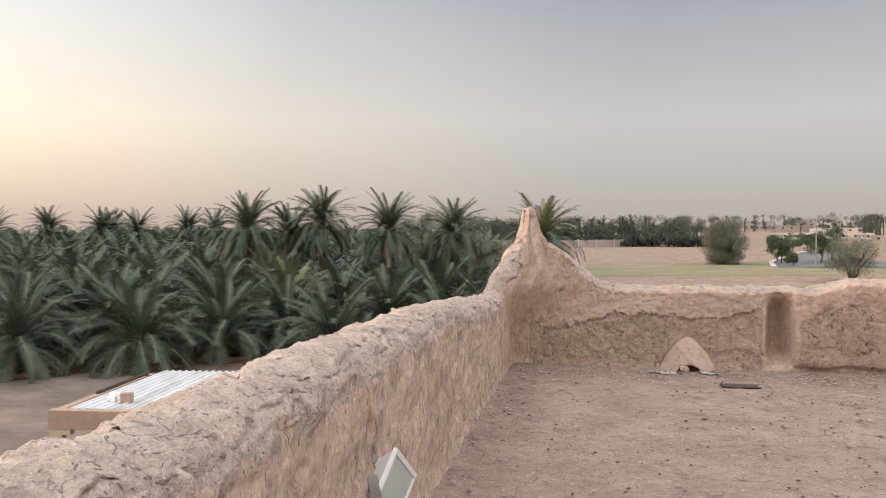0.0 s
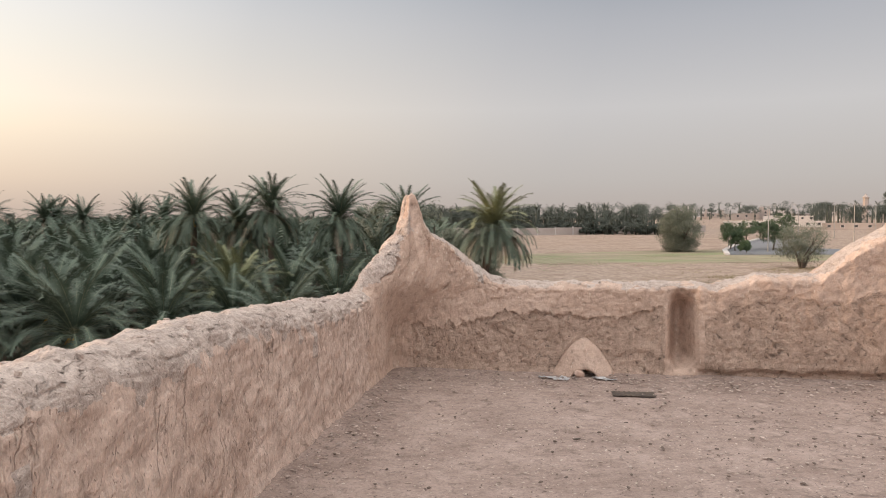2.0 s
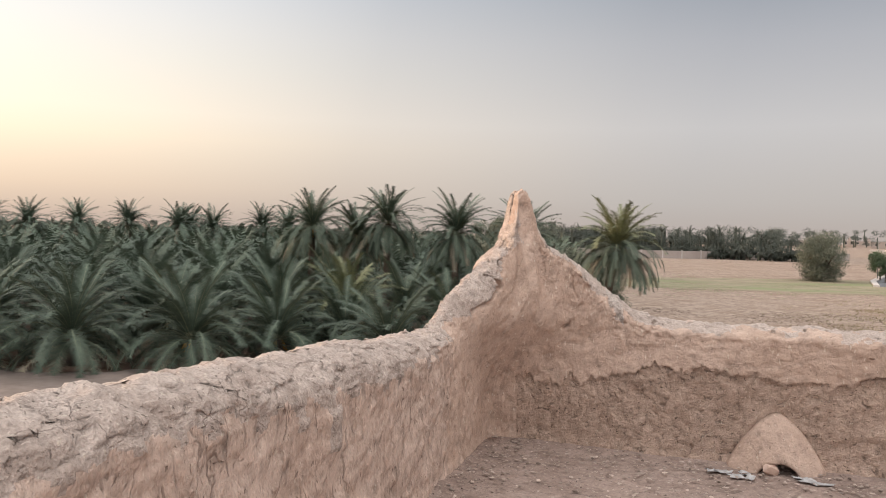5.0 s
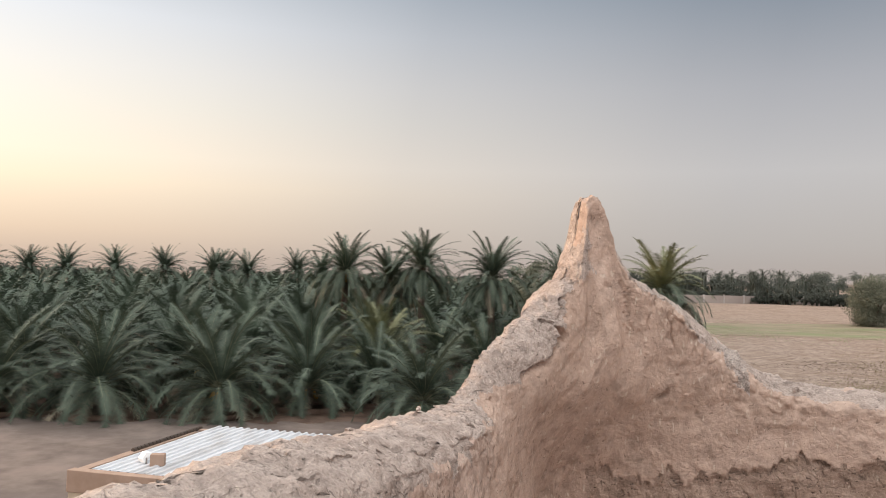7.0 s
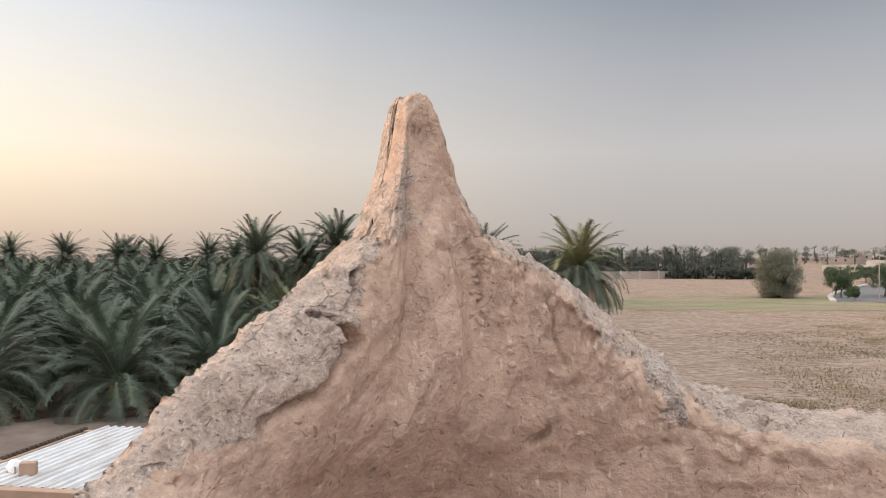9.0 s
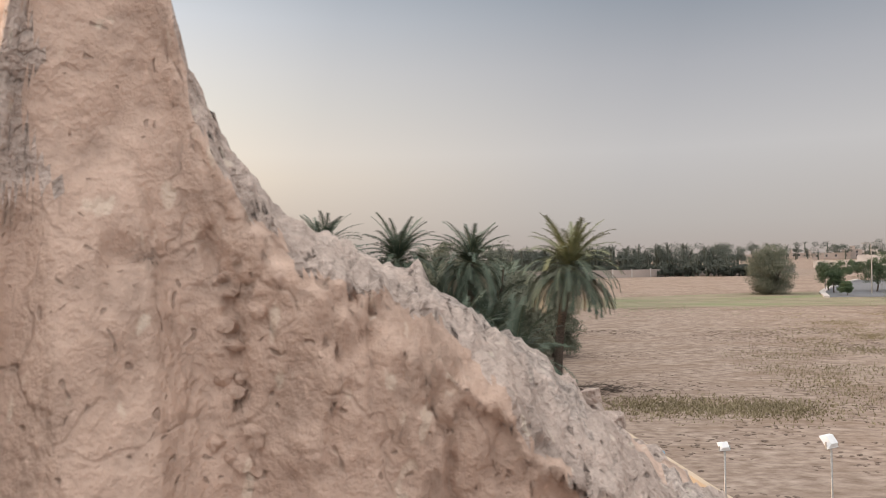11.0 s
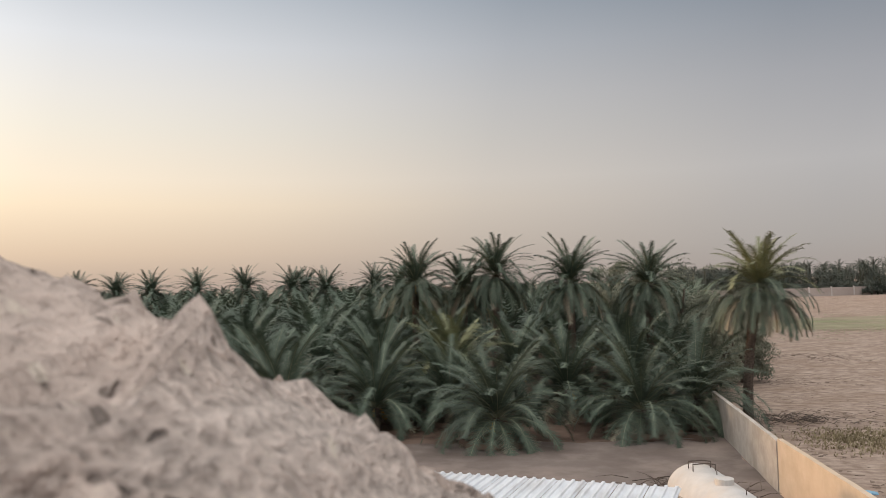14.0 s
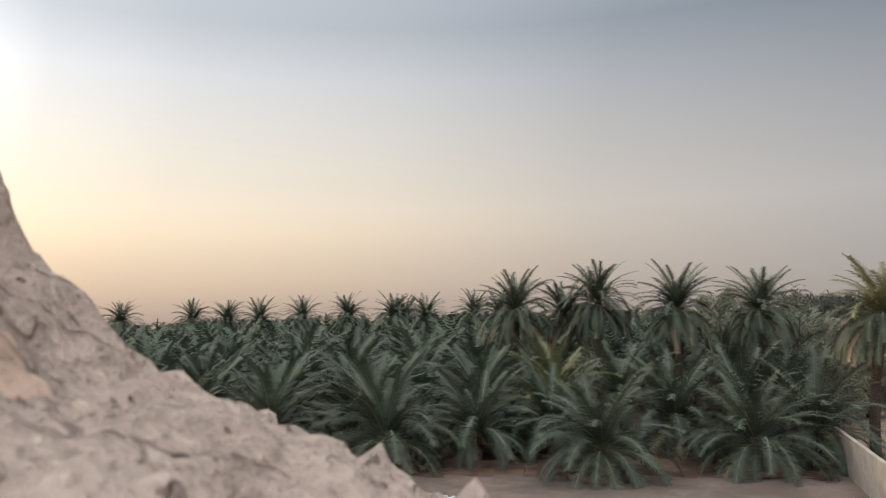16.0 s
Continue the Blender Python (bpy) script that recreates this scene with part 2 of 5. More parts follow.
CLUSTER = material("date_cluster", (0.42, 0.22, 0.05), (0.62, 0.36, 0.09), 8.0, 0.8, 0.0)
LEAF = material("tamarisk_leaf", (0.10, 0.11, 0.075), (0.19, 0.19, 0.14), 0.8, 0.8, 0.0, vary=0.35)
LEAF_DEEP = material("far_tree_leaf", (0.06, 0.072, 0.057), (0.112, 0.121, 0.10), 0.3, 0.85, 0.0, vary=0.35)
LEAF_TRIM = material("trimmed_tree_leaf", (0.045, 0.075, 0.035), (0.095, 0.125, 0.06), 1.0, 0.7, 0.0, vary=0.35)
WHITE_SHEET = material("white_sheet_roof", (0.52, 0.54, 0.57), (0.68, 0.70, 0.73), 1.6, 0.5, 0.05, 30.0, (0.44, 0.42, 0.41), 0.6, stretch=(3, 0.6, 1))
TANK = material("white_tank_paint", (0.42, 0.405, 0.39), (0.53, 0.51, 0.49), 2.0, 0.5, 0.05, 20.0, (0.5, 0.43, 0.36), 0.8)
STEEL = material("dull_steel", (0.25, 0.24, 0.23), (0.4, 0.39, 0.38), 10.0, 0.5, 0.05, metal=0.6)
RUST = material("dark_rusty_iron", (0.05, 0.04, 0.035), (0.12, 0.09, 0.07), 12.0, 0.85, 0.4)
BEAM = material("brown_painted_beam", (0.33, 0.228, 0.17), (0.42, 0.302, 0.235), 2.0, 0.9, 0.2, 30.0)
CREAM = material("cream_render", (0.43, 0.342, 0.25), (0.53, 0.435, 0.335), 1.2, 0.92, 0.25, 25.0, (0.5, 0.4, 0.3), 0.5)
CONCRETE = material("grey_block_render", (0.36, 0.32, 0.28), (0.48, 0.44, 0.39), 1.5, 0.95, 0.6, 12.0, (0.3, 0.27, 0.235), 0.7)
PLASTIC = material("white_plastic", (0.72, 0.73, 0.74), (0.82, 0.83, 0.84), 6.0, 0.4, 0.0)
LENS = material("lamp_glass", (0.42, 0.5, 0.48), (0.55, 0.62, 0.6), 4.0, 0.15, 0.0, spec=0.6)
STONE = material("pale_rubble", (0.30, 0.235, 0.20), (0.48, 0.39, 0.34), 14.0, 0.95, 0.5, 60.0, vary=0.55)
GRIT = material("dark_grit", (0.10, 0.075, 0.062), (0.21, 0.16, 0.135), 14.0, 0.95, 0.4, 60.0, vary=0.5)
BRICK = material("broken_brick", (0.48, 0.33, 0.26), (0.66, 0.5, 0.42), 14.0, 0.95, 0.5, 60.0)
FOIL = material("crumpled_wrapper", (0.28, 0.27, 0.27), (0.55, 0.54, 0.54), 20.0, 0.4, 0.4, 40.0)
FARWALL = material("far_town_render", (0.31, 0.262, 0.238), (0.41, 0.355, 0.325), 0.2, 0.95, 0.0, vary=0.12)
FARWHITE = material("far_white_render", (0.44, 0.405, 0.385), (0.54, 0.50, 0.475), 0.2, 0.95, 0.0, vary=0.1)
DARKGLASS = material("dark_window", (0.05, 0.05, 0.055), (0.08, 0.08, 0.085), 1.0, 0.25, 0.0)
BLUE = material("blue_plastic", (0.12, 0.25, 0.35), (0.2, 0.36, 0.48), 3.0, 0.5, 0.0)


# ---------------------------------------------------------------- builders
def pydata(name, verts, faces, mats, parent=None, label="", smooth=False, mat_of=None):
    me = bpy.data.meshes.new(name)
    me.from_pydata([tuple(v) for v in verts], [], faces)
    for m in (mats if isinstance(mats, (list, tuple)) else [mats]):
        me.materials.append(m)
    if mat_of is not None:
        me.polygons.foreach_set("material_index", mat_of)
    if smooth:
        me.polygons.foreach_set("use_smooth", [True] * len(me.polygons))
    me.update()
    ob = new(name, me)
    ob.parent = parent
    if label:
        ob["label"] = label
    return ob


def part(name, bm, mat, parent=None, label="", smooth=False):
    me = bpy.data.meshes.new(name)
    bmesh.ops.recalc_face_normals(bm, faces=bm.faces)
    bm.to_mesh(me)
    bm.free()
    me.materials.append(mat)
    if smooth:
        me.polygons.foreach_set("use_smooth", [True] * len(me.polygons))
    ob = new(name, me)
    ob.parent = parent
    if label:
        ob["label"] = label
    return ob


def empty(name, m, label, category, group="", kind=""):
    ob = new(name)
    ob.matrix_world = m
    return tagged(ob, label, category, group, kind)


def add_box(bm, lo, hi, bevel=0.0, m=None):
    made = bmesh.ops.create_cube(bm, size=1.0)["verts"]
    for v in made:
        v.co = Vector([l + (c + 0.5) * (h - l) for l, h, c in zip(lo, hi, v.co)])
    if bevel:
        es = list({e for v in made for e in v.link_edges})
        made = list({v for f in bmesh.ops.bevel(bm, geom=es, offset=bevel, segments=2, profile=0.5, affect="EDGES")["faces"] for v in f.verts} | {v for v in made if v.is_valid})
    if m is not None:
        bmesh.ops.transform(bm, matrix=m, verts=[v for v in made if v.is_valid])
    return bm


def box(lo, hi, bevel=0.0, m=None):
    return add_box(bmesh.new(), lo, hi, bevel, m)


def tube(pts, radii, n=8, cap=True, rough=0.0, seed=0):
    """verts and faces of a round tube along pts."""
    vs, fs = [], []
    pts = [Vector(p) for p in pts]
    for i, p in enumerate(pts):
        d = (pts[min(i + 1, len(pts) - 1)] - pts[max(i - 1, 0)]).normalized()
        a = d.orthogonal().normalized() if abs(d.z) < 0.9 else Vector((1, 0, 0)) - d * d.x
        a.normalize()
        b = d.cross(a)
        for k in range(n):
            w = 2 * math.pi * k / n
            r = radii[i] * (1 + rough * noise.noise((math.cos(w) * 2, math.sin(w) * 2, i * 0.9 + seed * 7.3)))
            vs.append(p + (a * math.cos(w) + b * math.sin(w)) * r)
    for i in range(len(pts) - 1):
        for k in range(n):
            k2 = (k + 1) % n
            fs.append((i * n + k, i * n + k2, (i + 1) * n + k2, (i + 1) * n + k))
    if cap:
        fs.append(tuple(range(n))[::-1])
        fs.append(tuple(range((len(pts) - 1) * n, len(pts) * n)))
    return vs, fs


class Soup:
    """Collects geometry of one mesh."""
    def __init__(self):
        self.v, self.f = [], []

    def add(self, vs, fs, m=None):
        o = len(self.v)
        self.v += [m @ Vector(v) for v in vs] if m is not None else list(vs)
        self.f += [tuple(i + o for i in f) for f in fs]


def fbm(p, octaves=4, lac=2.1, gain=0.5):
    s, a = 0.0, 1.0
    p = Vector(p)
    for _ in range(octaves):
        s += a * noise.noise(p)
        p, a = p * lac, a * gain
    return s


def lerp(x, table):
    if x <= table[0][0]:
        return table[0][1]
    for (a, va), (b, vb) in zip(table, table[1:]):
        if x <= b:
            return va + (vb - va) * (x - a) / (b - a)
    return table[-1][1]


# ---------------------------------------------------------------- ground
def ground_z(x, y):
    r = math.hypot(x, y)
    k = max(0.0, min(r, 560.0) - 62.0)
    return -7.0 + 0.02 * k * min(1.0, k / 30.0)


def sheet(name, xs, ys, mat, lift=0.0, kind="structure", label="", category="ground"):
    vs = [(x, y, ground_z(x, y) + lift) for y in ys for x in xs]
    n = len(xs)
    fs = [(j * n + i, j * n + i + 1, (j + 1) * n + i + 1, (j + 1) * n + i) for j in range(len(ys) - 1) for i in range(n - 1)]
    return tagged(pydata(name, vs, fs, mat, smooth=True), label, category, kind=kind)


def spread(a, b, n, k=2.4):
    out = []
    for i in range(n + 1):
        t = -1 + 2 * i / n
        out.append((a + b) / 2 + (b - a) / 2 * math.copysign(abs(t) ** k, t))
    return out


sheet("ground", spread(-2400, 2400, 110), spread(-2400, 2400, 110), FIELD, label="dusty bare desert ground with dry patches round the farm", category="ground")

# ---------------------------------------------------------------- terrace: rotated plan, corner at K
AX = radians(11.0)
KX, KY = 0.752, 8.569
U = Vector((math.cos(AX), -math.sin(AX), 0))
V = Vector((-math.sin(AX), -math.cos(AX), 0))


def loc(u, v, z=0.0):
    p = Vector((KX, KY, 0)) + U * u + V * v
    return Vector((p.x, p.y, z))


PIN = [(0.0, 1.775), (0.045, 1.75), (0.075, 1.66), (0.10, 1.55), (0.13, 1.46), (0.17, 1.39), (0.27, 1.31), (0.38, 1.24), (0.50, 1.15),
       (0.63, 1.03), (0.74, 0.95), (0.95, 0.89), (1.2, 0.865), (50, 0.865)]
PIN_FAR = [(0.0, 1.765), (0.028, 1.762), (0.058, 1.742), (0.084, 1.655), (0.125, 1.55), (0.18, 1.46), (0.25, 1.39), (0.39, 1.338), (0.54, 1.26), (0.68, 1.175),
           (0.80, 1.10), (0.91, 1.02), (0.99, 0.96), (1.07, 0.92), (1.25, 0.905), (50, 0.90)]
PIN_LEFT = [(0.0, 1.765), (0.026, 1.762), (0.052, 1.742), (0.069, 1.655), (0.09, 1.55), (0.12, 1.46), (0.15, 1.39), (0.24, 1.32), (0.36, 1.25), (0.50, 1.17),
            (0.62, 1.09), (0.72, 1.0), (0.80, 0.93), (0.87, 0.888), (1.0, 0.87), (50, 0.87)]
PIN_NEXT = [(0.0, 2.02), (0.04, 2.0), (0.065, 1.92), (0.085, 1.76), (0.13, 1.58), (0.24, 1.45), (0.39, 1.365), (0.54, 1.28), (0.68, 1.18), (0.78, 1.09), (0.9, 1.0), (1.2, 0.85), (50, 0.5)]
TH = 0.42


def smooth(x, a, b):
    t = max(0.0, min(1.0, (x - a) / (b - a)))
    return t * t * (3 - 2 * t)


# cracks, slot and flake edges on the pinnacle: line of places, half width, depth
FLAWS = [([(0.677, 8.207, 1.225), (0.718, 8.173, 1.195), (0.779, 8.18, 1.182), (0.806, 8.169, 1.151), (0.841, 8.174, 1.119)], 0.012, 0.034),
         ([(0.806, 8.169, 1.151), (0.841, 8.174, 1.119), (0.815, 8.14, 1.10)], 0.016, 0.09),
         ([(0.841, 8.174, 1.119), (0.802, 8.132, 1.088), (0.793, 8.117, 1.058), (0.765, 8.086, 1.018), (0.725, 8.053, 1.0), (0.661, 8.0, 0.979), (0.66, 7.981, 0.945)], 0.011, 0.04),
         ([(0.823, 8.251, 1.276), (0.831, 8.219, 1.241)], 0.013, 0.12),
         ([(1.084, 8.404, 1.364), (1.109, 8.392, 1.292), (1.117, 8.387, 1.245), (1.117, 8.384, 1.205)], 0.008, 0.012),
         ([(1.275, 8.412, 1.259), (1.313, 8.387, 1.119), (1.345, 8.393, 1.024)], 0.007, 0.012),
         ([(1.295, 8.406, 0.871), (1.270, 8.41, 0.85), (1.248, 8.414, 0.836)], 0.014, 0.025), ([(1.015, 8.352, 1.344), (1.035, 8.352, 1.346)], 0.014, 0.025)]
FLAWS = [([Vector(p) for p in line], wide, deep) for line, wide, deep in FLAWS]
# edge of the pale weathered skin on the pinnacle's flank: height, distance along the left wall
PALE = [(0.94, 0.60), (0.98, 0.576), (1.0, 0.512), (1.02, 0.472), (1.06, 0.436), (1.09, 0.42), (1.12, 0.371), (1.2, 0.348), (1.27, 0.30), (1.33, 0.261), (1.40, 0.176), (1.49, 0.172)]


def flaw(p, n):
    """Depth of the cracks and slots at a place on the pinnacle."""
    out = 0.0
    p = p + Vector((noise.noise(p * 30), noise.noise(p * 30 + Vector((9, 0, 0))), noise.noise(p * 30 + Vector((0, 7, 0))))) * 0.008
    for line, wide, deep in FLAWS:
        for a, b in zip(line, line[1:]):
            if abs(p.z - (a.z + b.z) / 2) > 0.12:
                continue
            t = max(0.0, min(1.0, (p - a).dot(b - a) / (b - a).length_squared))
            gap = p - a - (b - a) * t
            out_ = gap.dot(n)
            g = (gap - n * out_).length / wide if abs(out_) < 0.09 else 9.0
            if g < 1.0:
                out = max(out, deep * (1 - g * g))
    return out


def skin_edge(s):
    """Height of the ragged lower edge of the plaster skin on the far wall."""
    return (0.60 - 0.13 * (1 - smooth(s, 0.4, 1.4)) + 0.09 * noise.noise((s * 1.3, 1.7, 4)) + 0.06 * noise.noise((s * 5.0, 7.7, 2)) + 0.05 * noise.noise((s * 13.0, 3.1, 2))
            + 0.035 * noise.noise((s * 29, 1, 2)) + 0.02 * noise.noise((s * 61, 1, 5)) + 0.06 * smooth(s, 2.2, 2.6))


def crest(s):
    """Height of the parapet's crest at s metres from the corner: s < 0 along the left wall, s > 0 along the far wall."""
    h = lerp(abs(s), PIN_FAR if s > 0 else PIN_LEFT)
    if s < -1:
        h = lerp(-s, [(1.0, h), (1.6, 0.90), (2.5, 0.96), (3.8, 1.02), (5.5, 1.04), (14, 1.06)])
    if s > 1.6:
        h += 0.09 * max(0.0, min(1.0, (s - 3.1) / 0.4))
        h = max(h, lerp(abs(s - 4.92), PIN_NEXT))
    h += 0.022 * noise.noise((s * 1.7, 3.1, 0)) + 0.014 * noise.noise((s * 5.0, 9.1, 0)) if abs(s) > 0.7 else 0
    return h


def centre(s, rho, off):
    """A point of the L-shaped line, rounded at the corner, moved off metres to the inside."""
    if abs(s) >= rho:
        p = Vector((-TH / 2, s * -1 - 0.0)) if s < 0 else Vector((s, -TH / 2))
        n = Vector((1, 0)) if s < 0 else Vector((0, 1))
    else:
        t = (s + rho) / (2 * rho)
        a, k, b = Vector((-TH / 2, rho)), Vector((-TH / 2, -TH / 2)), Vector((rho, -TH / 2))
        p = a * (1 - t) ** 2 + k * 2 * t * (1 - t) + b * t * t
        d = (k - a) * (1 - t) + (b - k) * t
        n = Vector((-d.y, d.x)).normalized()
    return p + n * off


FING = [(0, 0.0), (0.008, 0.045), (0.04, 0.064), (0.15, 0.066), (0.3, 0.087), (0.45, 0.15), (0.65, 0.21), (9, 0.21)]


def parapet_point(s, z, h, side):
    """side +1: inner face, -1: outer face. Place of the surface at s, height z, under a crest of height h."""
    d = max(0.0, h - z)
    k = min(1.0, d / ((0.15 if s < -1.2 else 0.075 if abs(s) > 1.0 else 0.10) + (0.34 * smooth(-s, 0.05, 0.25) * (1 - smooth(-s, 0.6, 1.0)) if side > 0 else 0.0)))
    flat = TH / 2 * math.sqrt(max(0.0, 1 - (1 - k) ** 2))
    w = math.exp(-(s / 0.2) ** 2) + math.exp(-((s - 4.92) / 0.2) ** 2)
    hw = flat * (1 - w) + min(flat, lerp(d, FING)) * w
    rho = 0.18 + 0.85 * smooth(z, 0.35, 0.95)
    p2 = centre(s, rho, 0.0)
    off = hw
    if side > 0:
        low = 1 - smooth(z, -0.05, 0.12)
        off += 0.03 * low
        rough = 0.014
        if s > 0.12:            # far wall: worn lower face under a skin of plaster
            edge = skin_edge(s)
            if z < edge and s < 2.62:
                dv = noise.voronoi(Vector((s * 13 + 2 * noise.noise((s * 4, z * 4, 1)), z * 13, 2.2)))[0]
                off -= (0.014 + 0.004 * smooth(dv[0], 0.25, 0.75) - 0.003 * smooth(noise.noise((s * 9, z * 9, 4)), 0.1, 0.3)) * smooth(s, 0.12, 0.3)
                rough = 0.017
            if s > 2.6:
                zc = max(0.0, 0.25 - z) / 0.16
                g = ((s - 2.80 - 0.012 * noise.noise((z * 5, 1, 1))) / 0.13) ** 2 + zc * zc
                off -= 0.30 * max(0.0, 1 - g) ** 1.15 * (1 - 0.35 * smooth(z, 0.6, 0.9)) * smooth(h - z, 0.02, 0.26) + 0.02 * smooth(1.35 - g, 0.0, 0.35)
                off += 0.055 * smooth(s, 2.92, 2.97) * smooth(z, 0.07 + 0.04 * noise.noise((s * 3, 1, 1)), 0.115 + 0.04 * noise.noise((s * 3, 1, 1))) - 0.02 * smooth(s, 2.92, 2.97)
                rough = 0.017 if s > 2.96 else 0.010
        elif s < -0.9:
            rough = 0.022
        q = Vector((p2.x * 4.5, p2.y * 4.5, z * 4.5))
        off += rough * fbm(q, 5, 2.1, 0.55)
        if s < -0.8:            # rain runnels down the left wall
            off += 0.006 * noise.noise((s * 16.0, z * 1.6, 5.0)) * (1 - smooth(z, 0.7, 0.9)) + 0.004 * noise.noise((s * 40.0, z * 5, 8.0))
    else:
        off += 0.02 * fbm((p2.x * 4, p2.y * 4, z * 4 + 20), 4)
        if -1.3 < s < 0:
            off -= 0.34 * hw / (TH / 2) * smooth(-s, 0.2, 0.5) * (1 - smooth(-s, 0.9, 1.3)) * smooth(z, 0.3, 0.8)
    near = (0.45 if side > 0 and h - z > 0.08 else 1.0) if abs(s) < 1.3 and z > 0.6 else 0.8 if abs(s) < 4 else 0.6
    gx, gy = (p2.x, p2.y) if abs(s) < 1.3 and z > 0.6 else (s, side * 3.0)
    off += near * (0.009 * fbm((gx * 17 + z * 6, gy * 17 + z * 3 + side, z * 17 - gx * 6), 4, 2.2, 0.6) - 0.03 * max(0.0, noise.noise((gx * 13, gy * 13 + side * 5.0, z * 13)) - 0.42))
    if side > 0 and abs(s) < 1.2 and z > 0.6:      # arcs left by the plasterer's hand
        gx = p2.x - p2.y
        arc, turn_ = math.hypot(gx * 0.9, z - 0.5), math.atan2(z - 0.5, gx)
        off += 0.004 * noise.noise((turn_ * 2.2, arc * 26.0, 2.0)) * smooth(1.35 - z, 0.0, 0.2)
    if side > 0:
        for s0, z0, hs, hz in ((-2.56, 0.68, 0.07, 0.085), (-5.42, 0.60, 0.05, 0.17), (-5.15, 0.62, 0.03, 0.12)):   # later repairs on the left wall
            if abs(s - s0) < hs + 0.02 and abs(z - z0) < hz + 0.02:
                e = max(abs(s - s0) - hs, abs(z - z0) - hz) + 0.02 * noise.noise((s * 18, z * 18, 3))
                off += 0.016 * (1 - smooth(e, -0.012, 0.0))
    if 0.10 < s < 1.3 and z > 0.75:   # loose flakes and crumbs of old plaster on the shoulder
        fade = 1 - smooth(s, 0.95, 1.3)
        w = math.exp(-((h - z) / 0.16) ** 2) * fade
        f = noise.noise((s * 5.0 + 3.0, side * 2.0, z * 6.0)) + 0.35 * noise.noise((s * 21, z * 21, 5.0))
        off += 0.014 * smooth(f, 0.05, 0.08) * (0.35 * fade + 0.65 * w)
        e = max(abs(s - 0.56) - 0.11, (h - z) - 0.085) + 0.03 * noise.noise((s * 16, z * 16, 8)) if side > 0 else abs(s - 0.56) - 0.11
        off += 0.02 * (1 - smooth(e, -0.008, 0.0))
        d1 = noise.voronoi(Vector((s * 17, z * 17, 1.7 + side)))[0]
        off += w * (0.012 * (0.5 - min(1.0, d1[0])) + 0.010 * smooth(d1[1] - d1[0], 0.0, 0.12))
    if s < -0.9:            # crumbling crest and shrinkage cracks of the left wall
        w = math.exp(-((h - z) / 0.13) ** 2)
        d1 = noise.voronoi(Vector((s * 7 + noise.noise((s * 5, z * 5, 2)), z * 11, 3.7 + side)))[0]
        off += w * (0.022 * smooth(d1[1] - d1[0], 0.0, 0.13) + 0.016 * (0.5 - min(1.0, d1[0])) - 0.018)
        off -= 0.03 * w * max(0.0, noise.noise((s * 6, z * 6, 9.0)) - 0.25)
        if side > 0:
            d2 = noise.voronoi(Vector((s * 2.2 + 0.5 * noise.noise((s * 4, z * 4, 6)), z * 3.0 + 0.4 * noise.noise((s * 5, z * 5, 8)), 8.0)))[0]
            off -= 0.009 * (1 - smooth(d2[1] - d2[0], 0.0, 0.03)) * smooth(noise.noise((s * 1.1, z * 2.0, 12)), -0.1, 0.15)
    if -1.2 < s < -0.1 and z > 0.8:
        d1 = noise.voronoi(Vector((s * 14, z * 14, 5.7 + side)))[0]
        off += (0.010 * smooth(d1[1] - d1[0], 0.0, 0.15) - 0.005) * (0.3 + 0.7 * math.exp(-((h - z) / 0.12) ** 2))
    q = centre(s, rho, side * off)
    k = math.exp(-(s / 0.6) ** 2) * smooth(z, 0.75, 1.15)
    q = q + Vector((0.10 - 0.006 * smooth(z, 1.3, 1.5), -0.02)) * k
    if abs(s) < 1.3 and z > 0.7 and side > 0:
        w3 = loc(q.x, q.y, z)
        n2 = (centre(s, rho, 0.1) - centre(s, rho, 0.0)).normalized()
        if -1.0 < s < 0.75:
            step = -flaw(w3, U * n2.x + V * n2.y)
            pale = q.y - lerp(z, PALE) + 0.02 * noise.noise((q.y * 20, z * 20, 3)) + 0.012 * noise.noise((q.y * 55, z * 55, 3))
            if s < 0.1 and 0.9 < z < 1.5:
                step += 0.006 * smooth(pale, 0.0, 0.012)
            q = q + n2 * step
        for c, r, a in KNOBS:
            g = (w3 - c).length_squared / (r * r)
            if g < 4:
                q = q + n2 * a * math.exp(-g * 2)
    return q


# lumps on the shoulder's crest: place along and across the far wall, radius, height
CREST_LUMPS = [(0.476, -0.175, 0.018, 0.016), (0.47, -0.20, 0.012, 0.005), (0.405, -0.21, 0.012, 0.005), (0.66, -0.27, 0.014, 0.012), (0.70, -0.30, 0.012, 0.012)]
# pale slabs of harder plaster left on the shoulder: middle and half size along and across the wall
SLABS = [(0.575, 0.085, -0.155, 0.125), (0.835, 0.05, -0.07, 0.085)]
SLAB_RISE = 0.009


def slab_edge(u, v):
    """Under zero on a pale slab, over zero beside it."""
    e = min(max(abs(u - a - 0.25 * (v - c)) - b, abs(v - c) - d) for a, b, c, d in SLABS)
    return e + 0.022 * noise.noise((u * 14, v * 14, 6.0)) + 0.010 * noise.noise((u * 45, v * 45, 6.0))


# pits and lumps on the pinnacle: place, radius, height
KNOBS = [(Vector((1.004, 8.45, 1.349)), 0.03, -0.03), (Vector((1.188, 8.449, 1.212)), 0.032, 0.03), (Vector((1.297, 8.523, 0.845)), 0.03, -0.03),
         (Vector((1.12, 8.46, 1.25)), 0.02, 0.018), (Vector((1.10, 8.46, 1.33)), 0.03, 0.02), (Vector((1.13, 8.47, 1.38)), 0.025, 0.018)]
rk = random.Random(71)
